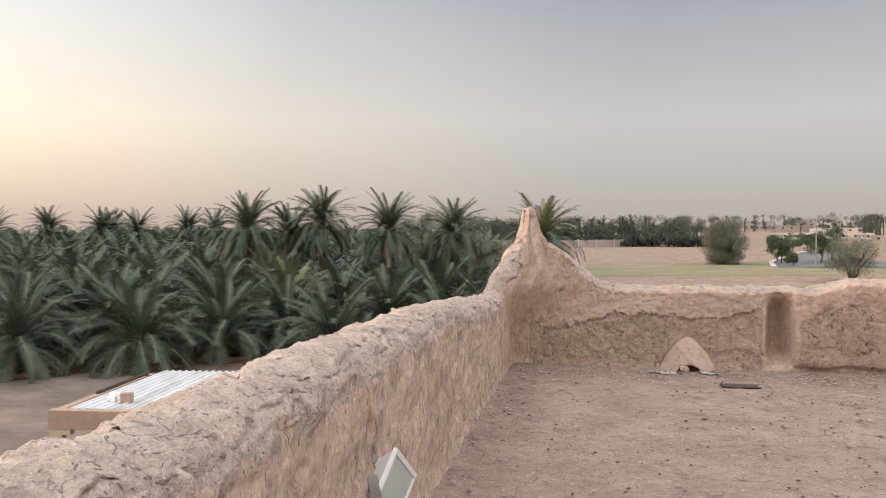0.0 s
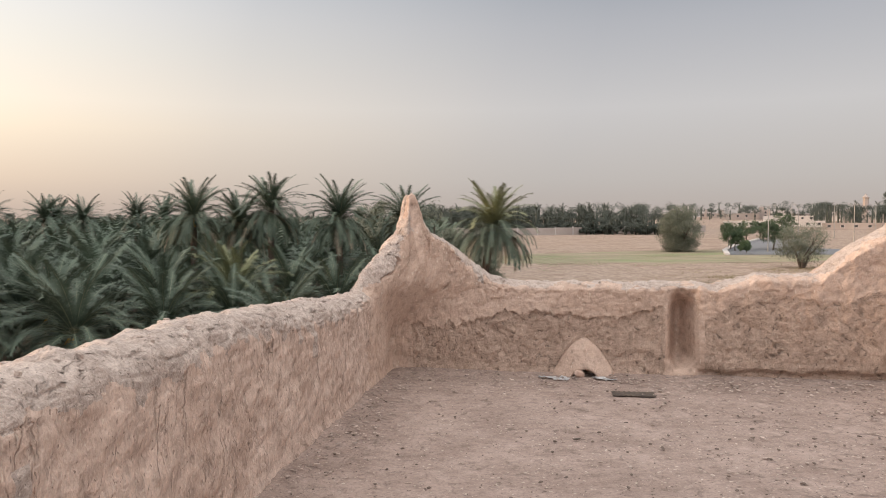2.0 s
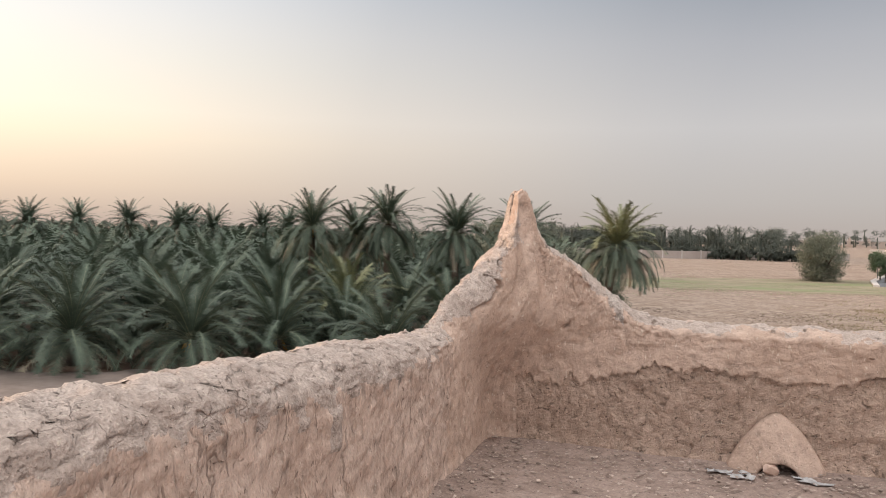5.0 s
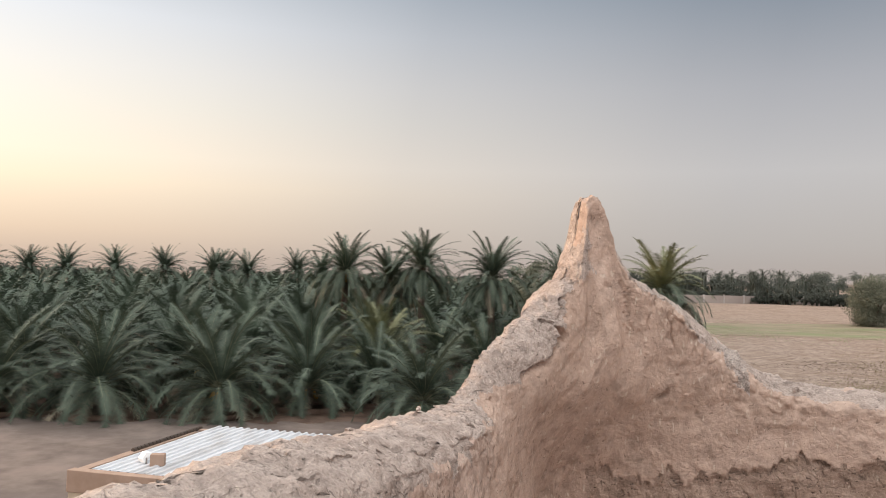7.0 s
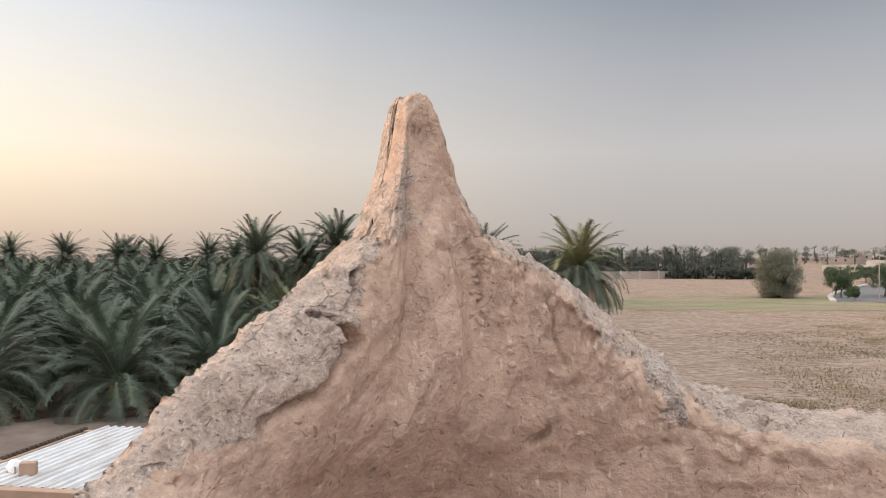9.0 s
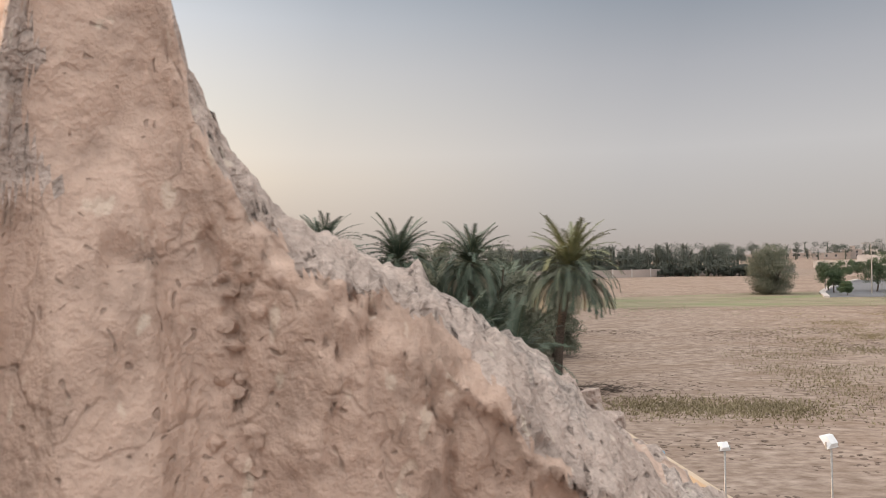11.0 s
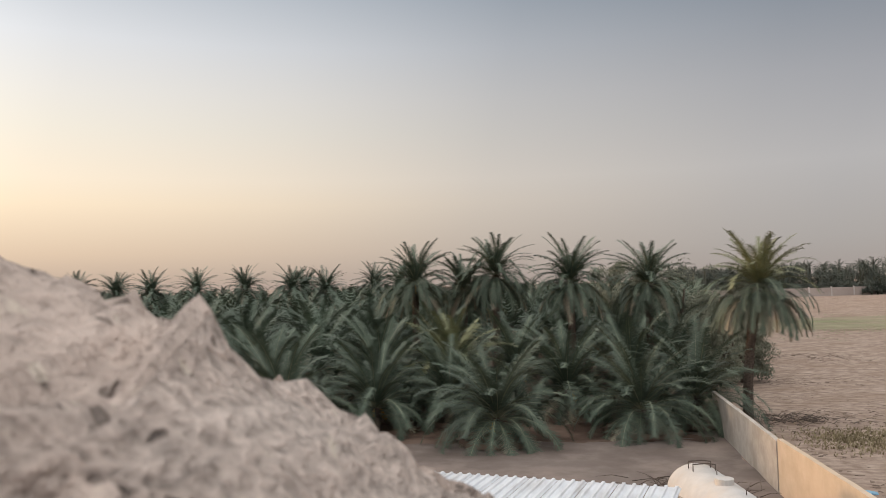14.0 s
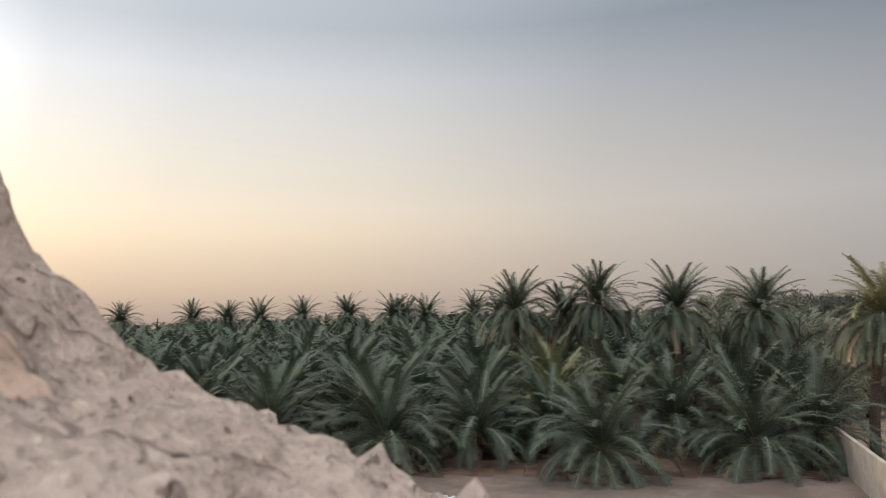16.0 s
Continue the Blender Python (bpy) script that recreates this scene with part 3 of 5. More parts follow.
for _ in range(34):
    KNOBS.append((Vector((rk.uniform(0.7, 1.5), rk.uniform(8.15, 8.6), rk.uniform(0.75, 1.65))), rk.uniform(0.010, 0.022), rk.choice([-0.022, -0.018, 0.012, 0.015])))


def stations(a, b):
    out, s = [], a
    while s < b:
        out.append(s)
        x = abs(s)
        s += 0.01 if 2.55 < s < 3.05 else 0.016 if 1.25 <= s < 5.2 else 0.006 if -0.9 < s < 1.25 else 0.009 if x < 1.3 else 0.022 if -7.5 < s < 0 else 0.06
    return out + [b]


def parapet(name, a, b, label):
    ss = stations(a, b)
    inner = [i / 92 for i in range(93)]
    vs, fs, mats = [], [], []
    rows = 0
    for s in ss:
        h = crest(s)
        sec = []
        for q in inner:
            sec.append((1, -0.06 + (h + 0.06) * (1 - (1 - q) ** 1.5)))
        for q in (0.0005, 0.001, 0.002, 0.004, 0.007, 0.012, 0.018, 0.024, 0.03, 0.042, 0.055, 0.07, 0.09, 0.13, 0.18, 0.24, 0.31, 0.4, 0.5, 0.62, 0.78, 1.0, 1.4, 3.0, 7.95):
            sec.append((-1, h - q))
        rows = len(sec)
        for side, z in sec:
            p = parapet_point(s, z, h, side)
            zz = z
            if h - z < 0.14:
                zz += 0.018 * fbm((p.x * 9, p.y * 9, 3), 4) + 0.010 * fbm((p.x * 40, p.y * 40, z * 40), 3)
                if 0.15 < s < 1.3:
                    zz += (1 - smooth(s, 0.95, 1.3)) * 0.018 * max(0.0, noise.noise((s * 17.0, 4.4, p.y * 17)) - 0.1) + 0.006 * smooth(s, 0.40, 0.46) * (1 - smooth(s, 0.70, 0.78)) + (1 - smooth(s, 0.95, 1.3)) * 0.010 * (noise.voronoi(Vector((p.x * 45, p.y * 45, 2.0)))[0][0] - 0.45)
                    for u_, v_, r_, a_ in CREST_LUMPS:
                        zz += a_ * math.exp(-(((p.x - u_) / r_) ** 2 + ((p.y - v_) / r_) ** 2) ** 1.5)
                    zz += SLAB_RISE * (1 - smooth(slab_edge(p.x, p.y), -0.008, 0.0))
            vs.append(loc(p.x, p.y, zz))
    for i in range(len(ss) - 1):
        s = ss[i]
        h = crest(s)
        for j in range(rows - 1):
            fs.append((i * rows + j, i * rows + j + 1, (i + 1) * rows + j + 1, (i + 1) * rows + j))
            z = vs[i * rows + j].z
            m = 0
            p = vs[i * rows + j]
            if 0.4 < s < 1.0 and h - z < 0.14 and slab_edge((p - loc(0, 0, p.z)).dot(U), (p - loc(0, 0, p.z)).dot(V)) < 0:
                m = 4
            elif (j >= 92 and s < 1.0 + 0.3 * noise.noise((p.x * 6, p.y * 6, 1))) or (abs(s) > 0.1 and h - z < 0.07 + 0.07 * fbm((p.x * 5, p.y * 5, p.z * 5), 3) + (-0.04 if s > 0.1 else 0.09 + 0.10 * noise.noise((s * 9, z * 5, 2)) if s < -1.2 else 0)):
                m = 2
            elif j < 92 and 0.2 < s < 2.64:
                m = 1 if z < skin_edge(s) else 0
            elif s > 3.0 and j < 92 and z < 0.80 + 0.12 * noise.noise((s * 1.6, 3, 3)) + 0.04 * noise.noise((s * 8, 3, 3)) - 0.22 * (1 - smooth(s, 3.0, 3.4)):
                m = 1
            elif s < -0.95:
                m = 3 if not any(max(abs(s - a) - c_, abs(z - b_) - d_) + 0.02 * noise.noise((s * 18, z * 18, 3)) < 0 for a, b_, c_, d_ in ((-2.56, 0.68, 0.07, 0.085), (-5.42, 0.60, 0.05, 0.17))) else 2
            elif -1.0 < s < 0.1 and 0.93 < z < 1.6 and (p.x - KX) * V.x + (p.y - KY) * V.y > lerp(z, PALE) + 0.02 * noise.noise((p.y * 20, z * 20, 3)):
                m = 2
            mats.append(m)
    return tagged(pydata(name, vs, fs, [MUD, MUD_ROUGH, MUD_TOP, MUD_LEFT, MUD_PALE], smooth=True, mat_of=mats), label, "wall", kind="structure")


wall_corner = parapet("wall_parapet", -13.5, 6.3, "weathered tan mud-plaster roof parapet with a finger-shaped corner pinnacle")


def flake(place, size, turn, seed, name="plaster_flake", mat=MUD_TOP):
    rn = random.Random(seed)
    bm = bmesh.new()
    n_ = 14
    ring = []
    for k in range(n_):
        a = 2 * math.pi * k / n_
        r = rn.uniform(0.72, 1.1)
        ring.append((math.cos(a) * size[0] * r, math.sin(a) * size[1] * r))
    top = [bm.verts.new((x, y, size[2] + 0.2 * size[2] * noise.noise((x * 40, y * 40, seed)))) for x, y in ring]
    low = [bm.verts.new((x * 0.94, y * 0.94, -size[2])) for x, y in ring]
    mid = bm.verts.new((0, 0, size[2] * 1.5))
    for k in range(n_):
        k2 = (k + 1) % n_
        bm.faces.new((top[k], top[k2], mid))
        bm.faces.new((low[k], low[k2], top[k2], top[k]))
    bm.faces.new(low[::-1])
    ob = part(name, bm, mat, wall_corner)
    ob.matrix_world = Matrix.Translation(place) @ pose(0, 0, 0, *turn)
    return ob


rc_ = random.Random(19)
for k in range(26):
    s_, z_ = (0.17 + rc_.gauss(0, 0.02), rc_.uniform(1.12, 1.34)) if k < 14 else (rc_.uniform(0.25, 0.9), rc_.uniform(0.85, 1.15))
    q_ = parapet_point(s_, z_, crest(s_), 1)
    flake(loc(q_.x, q_.y, z_), (rc_.uniform(0.007, 0.015), rc_.uniform(0.006, 0.012), 0.006), (90 + rc_.uniform(-20, 20), rc_.uniform(-40, 40), rc_.uniform(-20, 20)), 30 + k, "mud_lump", MUD)
for k in range(60):
    s_ = rc_.choice([rc_.uniform(0.3, 2.5), rc_.uniform(-6, -1)])
    q_ = centre(s_, 0.2, rc_.gauss(0.0, 0.09))
    flake(loc(q_.x, q_.y, crest(s_) - 0.012), (rc_.uniform(0.008, 0.022), rc_.uniform(0.006, 0.016), 0.009), (rc_.uniform(-15, 15), rc_.uniform(-15, 15), rc_.uniform(0, 180)), 90 + k, "mud_lump")


# plain walls that close the terrace
def plain_wall(nm, u0, u1, v0, v1):
    bm = bmesh.new()
    add_box(bm, (0, 0, -7.0), (1, 1, 0.9))
    for v in bm.verts:
        v.co = loc(u0 + (u1 - u0) * v.co.x, v0 + (v1 - v0) * v.co.y, v.co.z)
    tagged(part(nm, bm, MUD), "plain tan mud-plaster parapet closing the roof terrace", "wall", kind="structure")


plain_wall("wall_right", 6.1, 6.5, 0.02, 13.5)
plain_wall("wall_back", -0.45, 6.5, 13.5, 13.9)

# earth floor with small lumps
us = [i * 0.06 for i in range(-1, 104)]
vv = [-0.1 + 0.055 * i for i in range(0, 250)]
fv = []
for v_ in vv:
    for u_ in us:
        edge = math.exp(-max(0, u_) / 0.18) + math.exp(-max(0, v_) / 0.18)
        z = 0.012 * fbm((u_ * 1.1, v_ * 1.1, 0), 4) + 0.006 * noise.noise((u_ * 9, v_ * 9, 1)) + 0.04 * min(1, edge)
        fv.append(loc(u_, v_, z))
n = len(us)
ff = [(j * n + i, (j + 1) * n + i, (j + 1) * n + i + 1, j * n + i + 1) for j in range(len(vv) - 1) for i in range(n - 1)]
tagged(pydata("floor", fv, ff, FLOOR, smooth=True), "trodden earth roof floor strewn with dust and crumbs", "floor", kind="structure")


# ---------------------------------------------------------------- date palms
def frond_shape(L, e0, drop, pairs, seed, leaf=0.5, wide=0.05, segs=9):
    """A feather leaf growing along +x from the origin, raised by e0 degrees and bending down by drop degrees to its tip."""
    rnd = random.Random(seed)
    n = segs
    pts, ang = [Vector((0, 0, 0))], []
    for i in range(n):
        t = (i + 0.5) / n
        a = radians(e0 - drop * t ** 1.15)
        ang.append(a)
        pts.append(pts[-1] + Vector((math.cos(a), 0, math.sin(a))) * L / n)
    vs, fs = tube(pts, [0.035 * (1 - 0.85 * i / n) for i in range(n + 1)], 3, False)
    for i in range(pairs):
        t = 0.12 + 0.88 * (i + 0.5) / pairs
        x = t * n
        k = min(int(x), n - 1)
        p = pts[k].lerp(pts[k + 1], x - k)
        a = ang[k]
        fwd = Vector((math.cos(a), 0, math.sin(a)))
        up = Vector((-math.sin(a), 0, math.cos(a)))
        ll = leaf * (0.45 + 0.55 * math.sin(math.pi * min(1.0, 0.15 + t * 0.85))) * rnd.uniform(0.85, 1.15)
        for sd in (-1, 1):
            d = (fwd * rnd.uniform(0.45, 0.85) + Vector((0, sd, 0)) * rnd.uniform(0.8, 1.05) + up * rnd.uniform(-0.1, 0.45)).normalized()
            tip = p + d * ll + Vector((0, 0, -0.22 * ll * rnd.uniform(0.3, 1.4)))
            o = len(vs)
            w = fwd * wide * 0.5
            vs += [p - w, p + w, tip]
            fs.append((o, o + 1, o + 2))
    return vs, fs


def crown_leaves(count, rnd):
    """Turns of the leaves of one crown: (azimuth, kind, scale) from upright in the heart to hanging outside."""
    out = []
    for i in range(count):
        t = (i + 0.5) / count
        out.append((i * 137.5 + rnd.uniform(-14, 14), t, rnd.uniform(0.86, 1.1)))
    return out


KINDS = [(78, 44), (68, 62), (57, 80), (46, 104), (30, 114), (14, 106), (-10, 74)]
NEAR = [[frond_shape(4.9, e, d, 104, 31 * i + j, 0.66, 0.045, segs=11) for j in range(3)] for i, (e, d) in enumerate(KINDS)]
MID = [[frond_shape(4.8, e, d, 46, 91 * i + j, 0.7, 0.07) for j in range(2)] for i, (e, d) in enumerate(KINDS)]
FAR = [[frond_shape(4.6, e, d, 12, 57 * i + j, 0.75, 0.26, segs=4) for j in range(1)] for i, (e, d) in enumerate(KINDS)]
FROND_MESH = {}


def frond_mesh(level, k, j, mat):
    key = (k, j, mat.name)
    if key not in FROND_MESH:
        me = bpy.data.meshes.new("frond")
        vs, fs = level[k][j]
        me.from_pydata([tuple(v) for v in vs], [], fs)
        me.materials.append(mat)
        me.materials.append(RACHIS)
        me.polygons.foreach_set("material_index", [1 if len(f) == 4 else 0 for f in fs])
        FROND_MESH[key] = me
    return FROND_MESH[key]


def trunk_mesh(h, r, seed, lean=(0, 0)):
    """Trunk ringed with old leaf stumps."""
    sp = Soup()
    n = max(4, int(h / 0.25))
    pts = [(lean[0] * (i / n) ** 2, lean[1] * (i / n) ** 2, h * i / n - 0.1) for i in range(n + 1)]
    sp.add(*tube(pts, [r * (1.15 - 0.2 * min(1, i / n * 2)) for i in range(n + 1)], 10, True, 0.18, seed))
    rnd = random.Random(seed)
    for i in range(int(h / 0.14)):
        z = 0.1 + i * 0.14
        t = z / h
        cx, cy = lean[0] * t * t, lean[1] * t * t
        for k in range(5):
            a = k * 1.257 + i * 0.62 + rnd.uniform(-0.2, 0.2)
            o = Vector((cx, cy, z)) + Vector((math.cos(a), math.sin(a), 0)) * r * 0.92
            out = Vector((math.cos(a), math.sin(a), 1.1)).normalized() * r * rnd.uniform(0.3, 0.6)
            sd = Vector((-math.sin(a), math.cos(a), 0)) * r * 0.28
            sp.add([o - sd, o + sd, o + out + sd * 0.5, o + out - sd * 0.5, o - Vector((0, 0, 0.12))], [(0, 1, 2, 3), (0, 4, 1), (0, 3, 4), (1, 4, 2), (4, 3, 2)])
    return sp


def palm(x, y, trunk_h, size, seed, detail, label, leaves=44, young=False, heart=0.5, lean=(0, 0), group="date palms of the grove", dry=0.12, hang=0.0):
    rnd = random.Random(seed)
    base = ground_z(x, y)
    turn = rnd.uniform(0, 360)
    lean = Matrix.Rotation(-radians(turn), 2) @ Vector(lean)
    ob = empty("date_palm", pose(x, y, base, 0, 0, turn), label, "palm tree", group)
    tk = trunk_mesh(trunk_h, 0.27 if detail < 2 else 0.25, seed, lean) if detail < 2 else None
    if tk:
        pydata("trunk", tk.v, tk.f, TRUNK, ob)
    else:
        vs, fs = tube([(0, 0, -0.2), (0, 0, trunk_h)], [0.3, 0.22], 6)
        pydata("trunk", vs, fs, TRUNK, ob)
    top = Vector((lean[0], lean[1], trunk_h - 0.05))
    level = (NEAR, MID, FAR)[detail]
    crown = {0: Soup(), 1: Soup(), 2: Soup()}
    for az, t, sc in crown_leaves(leaves, rnd):
        k = min(6, int((t ** 0.9) * 7 + hang * t))
        j = rnd.randrange(len(level[k]))
        w = 2 if (t > 1 - dry) else (1 if young and t < heart else 0)
        mat = (FROND, FROND_YOUNG_SUNLIT, FROND_DRY)[w]
        m = Matrix.Translation(top + Vector((0, 0, -0.35 * t))) @ pose(0, 0, 0, rnd.uniform(-12, 12), rnd.uniform(-7, 7), az) @ Matrix.Diagonal((size * sc, size * sc, size * sc, 1))
        if detail == 0:
            f = new("frond", frond_mesh(level, k, j, mat))
            f.parent = ob
            f.matrix_basis = m
        else:
            crown[w].add(*level[k][j], m)
    for w, c in crown.items():
        if c.v:
            pydata("crown" if w == 0 else "young_leaves" if w == 1 else "dry_leaves", c.v, c.f, (FROND, FROND_YOUNG_SUNLIT, FROND_DRY)[w], ob)
    if detail == 0 and rnd.random() < 0.6:
        for _ in range(2):
            a = rnd.uniform(0, 6.28)
            c = Soup()
            for i in range(14):
                p0 = top + Vector((math.cos(a) * 0.25, math.sin(a) * 0.25, -0.1))
                p1 = p0 + Vector((math.cos(a) * 0.3 + rnd.uniform(-0.12, 0.12), math.sin(a) * 0.3 + rnd.uniform(-0.12, 0.12), -0.45 - rnd.uniform(0, 0.25)))
                c.add(*tube([p0, p0.lerp(p1, 0.5) + Vector((0, 0, 0.12)), p1], [0.02, 0.03, 0.03], 4))
            pydata("date_stalk", c.v, c.f, CLUSTER, ob, "bare orange date stalk")
    return ob


FRONT = [(-7.0, 48.8, 1.5, 1.0), (0.4, 52.5, 1.5, 1.02), (-14.8, 51.3, 1.5, 1.0), (-19.0, 47.8, 1.7, 1.08), (-25.6, 46.0, 1.8, 1.1), (-4.2, 57.2, 1.9, 1.05),
         (-11.2, 54.6, 1.6, 1.0), (3.4, 56.0, 1.7, 1.0), (-31.5, 45.0, 1.8, 1.05), (-22.6, 53.0, 2.2, 1.05), (-29.0, 52.0, 2.2, 1.05), (-37.0, 46.0, 1.9, 1.05),
         (-16.8, 57.3, 2.4, 1.05), (-0.4, 60.0, 2.2, 1.0), (-8.0, 61.0, 2.6, 1.0), (-13.8, 62.0, 2.8, 1.0), (-35.0, 52.0, 2.2, 1.05), (-42.5, 44.0, 2.0, 1.0)]
for i, (x, y, h, s) in enumerate(FRONT):
    palm(x, y, h, s, 100 + i, 0, "low grey-green date palm with arching fronds down to the ground", 66)
palm(-11.9, 58.8, 2.9, 0.98, 140, 0, "date palm with yellow-green young fronds in its heart", 56, young=True)
# heart: share of upper fronds coloured yellow-green, partly as painted sunlight
lone = palm(6.5, 58.6, 8.0, 0.8, 151, 0, "tall lone date palm with drooping dry lower fronds", 104, lean=(0.9, -0.3), group="", dry=0.12, hang=1.9, young=True, heart=0.36)

TALL = [(-17.0, 66.5, 9.0), (-10.9, 68.5, 9.6), (-4.9, 67.5, 8.9), (0.8, 71.0, 8.6), (-14.2, 71.0, 8.4), (-31, 104, 6.9), (-36, 108, 6.9), (-41.5, 104, 6.6),
        (-48.5, 112, 6.6), (-45, 101, 6.9), (-53, 103, 7.0), (-58, 99, 6.8), (-63, 96, 6.6), (-70, 98, 6.6), (-78, 100, 6.8), (-84, 92, 6.8)]
for i, (x, y, h) in enumerate(TALL):
    palm(x, y, h + (0.9 if y > 90 else -0.25), 0.8, 300 + i, 0 if y < 80 else 1, "tall date palm rising above the grove", 92, dry=0.06, hang=0.9)

rg = random.Random(5)
taken = [(a, b) for a, b, *_ in FRONT + TALL] + [(-11.9, 58.8)]
cells = []
for row in range(26):
    y = 50 + row * 5.6
    for c in range(-40, 3):
        x = c * 5.8 + (row % 2) * 2.9 + rg.uniform(-1.2, 1.2)
        yy = y + rg.uniform(-1.3, 1.3)
        if x > 4.5 + (yy - 54) * 0.05 or math.atan2(-x, yy) > radians(66) or math.hypot(x, yy) < 56 or (x > -20 and yy < 57):
            continue
        if any((x - a) ** 2 + (yy - b) ** 2 < 11 for a, b in taken):
            continue
        cells.append((x, yy))
cells.sort(key=lambda c: math.hypot(*c))
beyond = {0: Soup(), 1: Soup()}
for i, (x, y) in enumerate(cells):
    r = math.hypot(x, y)
    th = rg.uniform(2.2, 3.2) if r < 70 else rg.uniform(2.9, 4.4) - 0.012 * (r - 70)
    sz = rg.uniform(0.95, 1.12)
    if i < 230:
        palm(x, y, th, sz, 500 + i, 1 if r < 84 else 2, "grey-green date palm inside the grove", 44 if r < 84 else 34)
    elif r < 175:
        top = Vector((x, y, ground_z(x, y) + th))
        for az, t, sc in crown_leaves(22, rg):
            k = min(5, int(t * 6))
            beyond[0].add(*FAR[k][0], Matrix.Translation(top) @ pose(0, 0, 0, rg.uniform(-12, 12), 0, az) @ Matrix.Diagonal((sz * sc, sz * sc, sz * sc, 1)))
tagged(pydata("far_grove_palms", beyond[0].v, beyond[0].f, FROND), "far rows of date palm crowns closing the grove", "palm grove", kind="stuff")


# ---------------------------------------------------------------- terrace things
def stone_mesh(rnd, sx, sy, sz):
    bm = bmesh.new()
    bmesh.ops.create_icosphere(bm, subdivisions=1, radius=1)
    o = Vector((rnd.uniform(0, 50), rnd.uniform(0, 50), 0))
    for v in bm.verts:
        v.co *= 1 + 0.45 * noise.noise(v.co * 1.3 + o)
        v.co = Vector((v.co.x * sx, v.co.y * sy, v.co.z * sz))
    return bm


def hood():
    """Low mud hood over a rain spout at the foot of the far wall."""
    u0, half, top = 1.88, 0.305, 0.375
    vs, fs = [], []
    nu, nr = 28, 12
    for i in range(nu + 1):
        a = -1 + 2 * i / nu
        edge = top * (1 - abs(a) ** 1.55) ** 0.9 if abs(a) < 1 else 0.0
        mouth = 0.095 * math.sqrt(max(0.0, 1 - ((a - 0.02) / 0.42) ** 2)) if abs(a - 0.02) < 0.42 else 0.0
        for j in range(nr + 1):
            t = j / nr
            z = mouth + (edge - mouth) * t
            out = 0.125 * (1 - t) ** 0.8 * (1 - 0.55 * a * a) + 0.02
            q = loc(u0 + a * half, out, z)
            w = 0.008 * fbm((q.x * 14, q.y * 14, q.z * 14), 3)
            vs.append(q + V * w)
        vs.append(loc(u0 + a * half, -0.03, edge + 0.004))
    m = nr + 2
    for i in range(nu):
        for j in range(m - 1):
            fs.append((i * m + j, (i + 1) * m + j, (i + 1) * m + j + 1, i * m + j + 1))
    ob = pydata("drain_hood", vs, fs, MUD, smooth=True)
    md = ob.modifiers.new("thick", "SOLIDIFY")
    md.thickness, md.offset = 0.02, -1
    return tagged(ob, "low triangular tan mud hood over a drain at the wall foot", "drain hood")


hood()
rs = random.Random(12)
bk = part("brick_piece", stone_mesh(rs, 0.055, 0.045, 0.045), BRICK)
bk.matrix_world = Matrix.Translation(loc(1.84, 0.12, 0.045)) @ pose(0, 0, 0, 10, 20, 30)
tagged(bk, "broken red brick lying in the drain mouth", "brick")
for i in range(9):
    bm = bmesh.new()
    bmesh.ops.create_grid(bm, x_segments=4, y_segments=3, size=1)
    for v in bm.verts:
        v.co = Vector((v.co.x * rs.uniform(0.03, 0.065), v.co.y * 0.024, 0.03 * noise.noise((v.co.x * 2 + i, v.co.y * 2, 3)) + 0.012))
    w = part("crumpled_wrapper", bm, FOIL)
    w.modifiers.new("thick", "SOLIDIFY").thickness = 0.003
    u_, v_ = (rs.uniform(1.5, 1.72), rs.uniform(0.17, 0.26)) if i < 5 else (rs.uniform(1.95, 2.2), rs.uniform(0.15, 0.24))
    w.matrix_world = Matrix.Translation(loc(u_, v_, 0.016)) @ pose(0, 0, 0, rs.uniform(-10, 10), rs.uniform(-8, 8), rs.uniform(0, 180))
    tagged(w, "pale crumpled wrapper lying by the drain mouth", "litter", "litter by the drain")

gr = part("drain_plate", box((-0.18, -0.08, 0), (0.18, 0.08, 0.006), 0.002), RUST)
gr.matrix_world = Matrix.Translation((2.84, 7.38, 0.012)) @ pose(0, 0, 0, 0, 0, -10)
for i in range(8):
    part("rib", box((-0.165 + i * 0.043, -0.075, 0.005), (-0.15 + i * 0.043, 0.075, 0.010)), RUST, gr)
tagged(gr, "dark ribbed rusty iron plate lying on the floor", "metal plate")

# crumbs and stones on the floor
crumbs = Soup()
protos = []
for i in range(6):
    bm = bmesh.new()
    bmesh.ops.create_icosphere(bm, subdivisions=1, radius=1)
    for v in bm.verts:
        v.co *= 1 + 0.5 * noise.noise(v.co * 1.4 + Vector((i * 9.1, 0, 0)))
    protos.append(([v.co.copy() for v in bm.verts], [tuple(v.index for v in f.verts) for f in bm.faces]))
    bm.free()
for i in range(3600):
    u_, v_ = rs.uniform(0.05, 5.2), rs.uniform(0.02, 8.5)
    k = rs.random()
    if k < 0.35:
        v_ = abs(rs.gauss(0, 0.35)) + 0.05
    elif k < 0.55:
        u_ = abs(rs.gauss(0, 0.2)) + 0.05
    elif k < 0.75:
        u_, v_ = rs.uniform(2.4, 5.4), abs(rs.gauss(0, 1.8)) + 0.1
    r = rs.choice([0.003, 0.004, 0.005, 0.007, 0.011])
    p = protos[i % 6]
    crumbs.add(p[0], p[1], Matrix.Translation(loc(u_, v_, 0.012 + r * 0.4 + 0.04 * math.exp(-v_ / 0.18) + 0.04 * math.exp(-u_ / 0.18))) @ pose(0, 0, 0, 0, 0, rs.uniform(0, 360)) @ Matrix.Diagonal((r * rs.uniform(0.8, 2.2), r, r * 0.45, 1)))
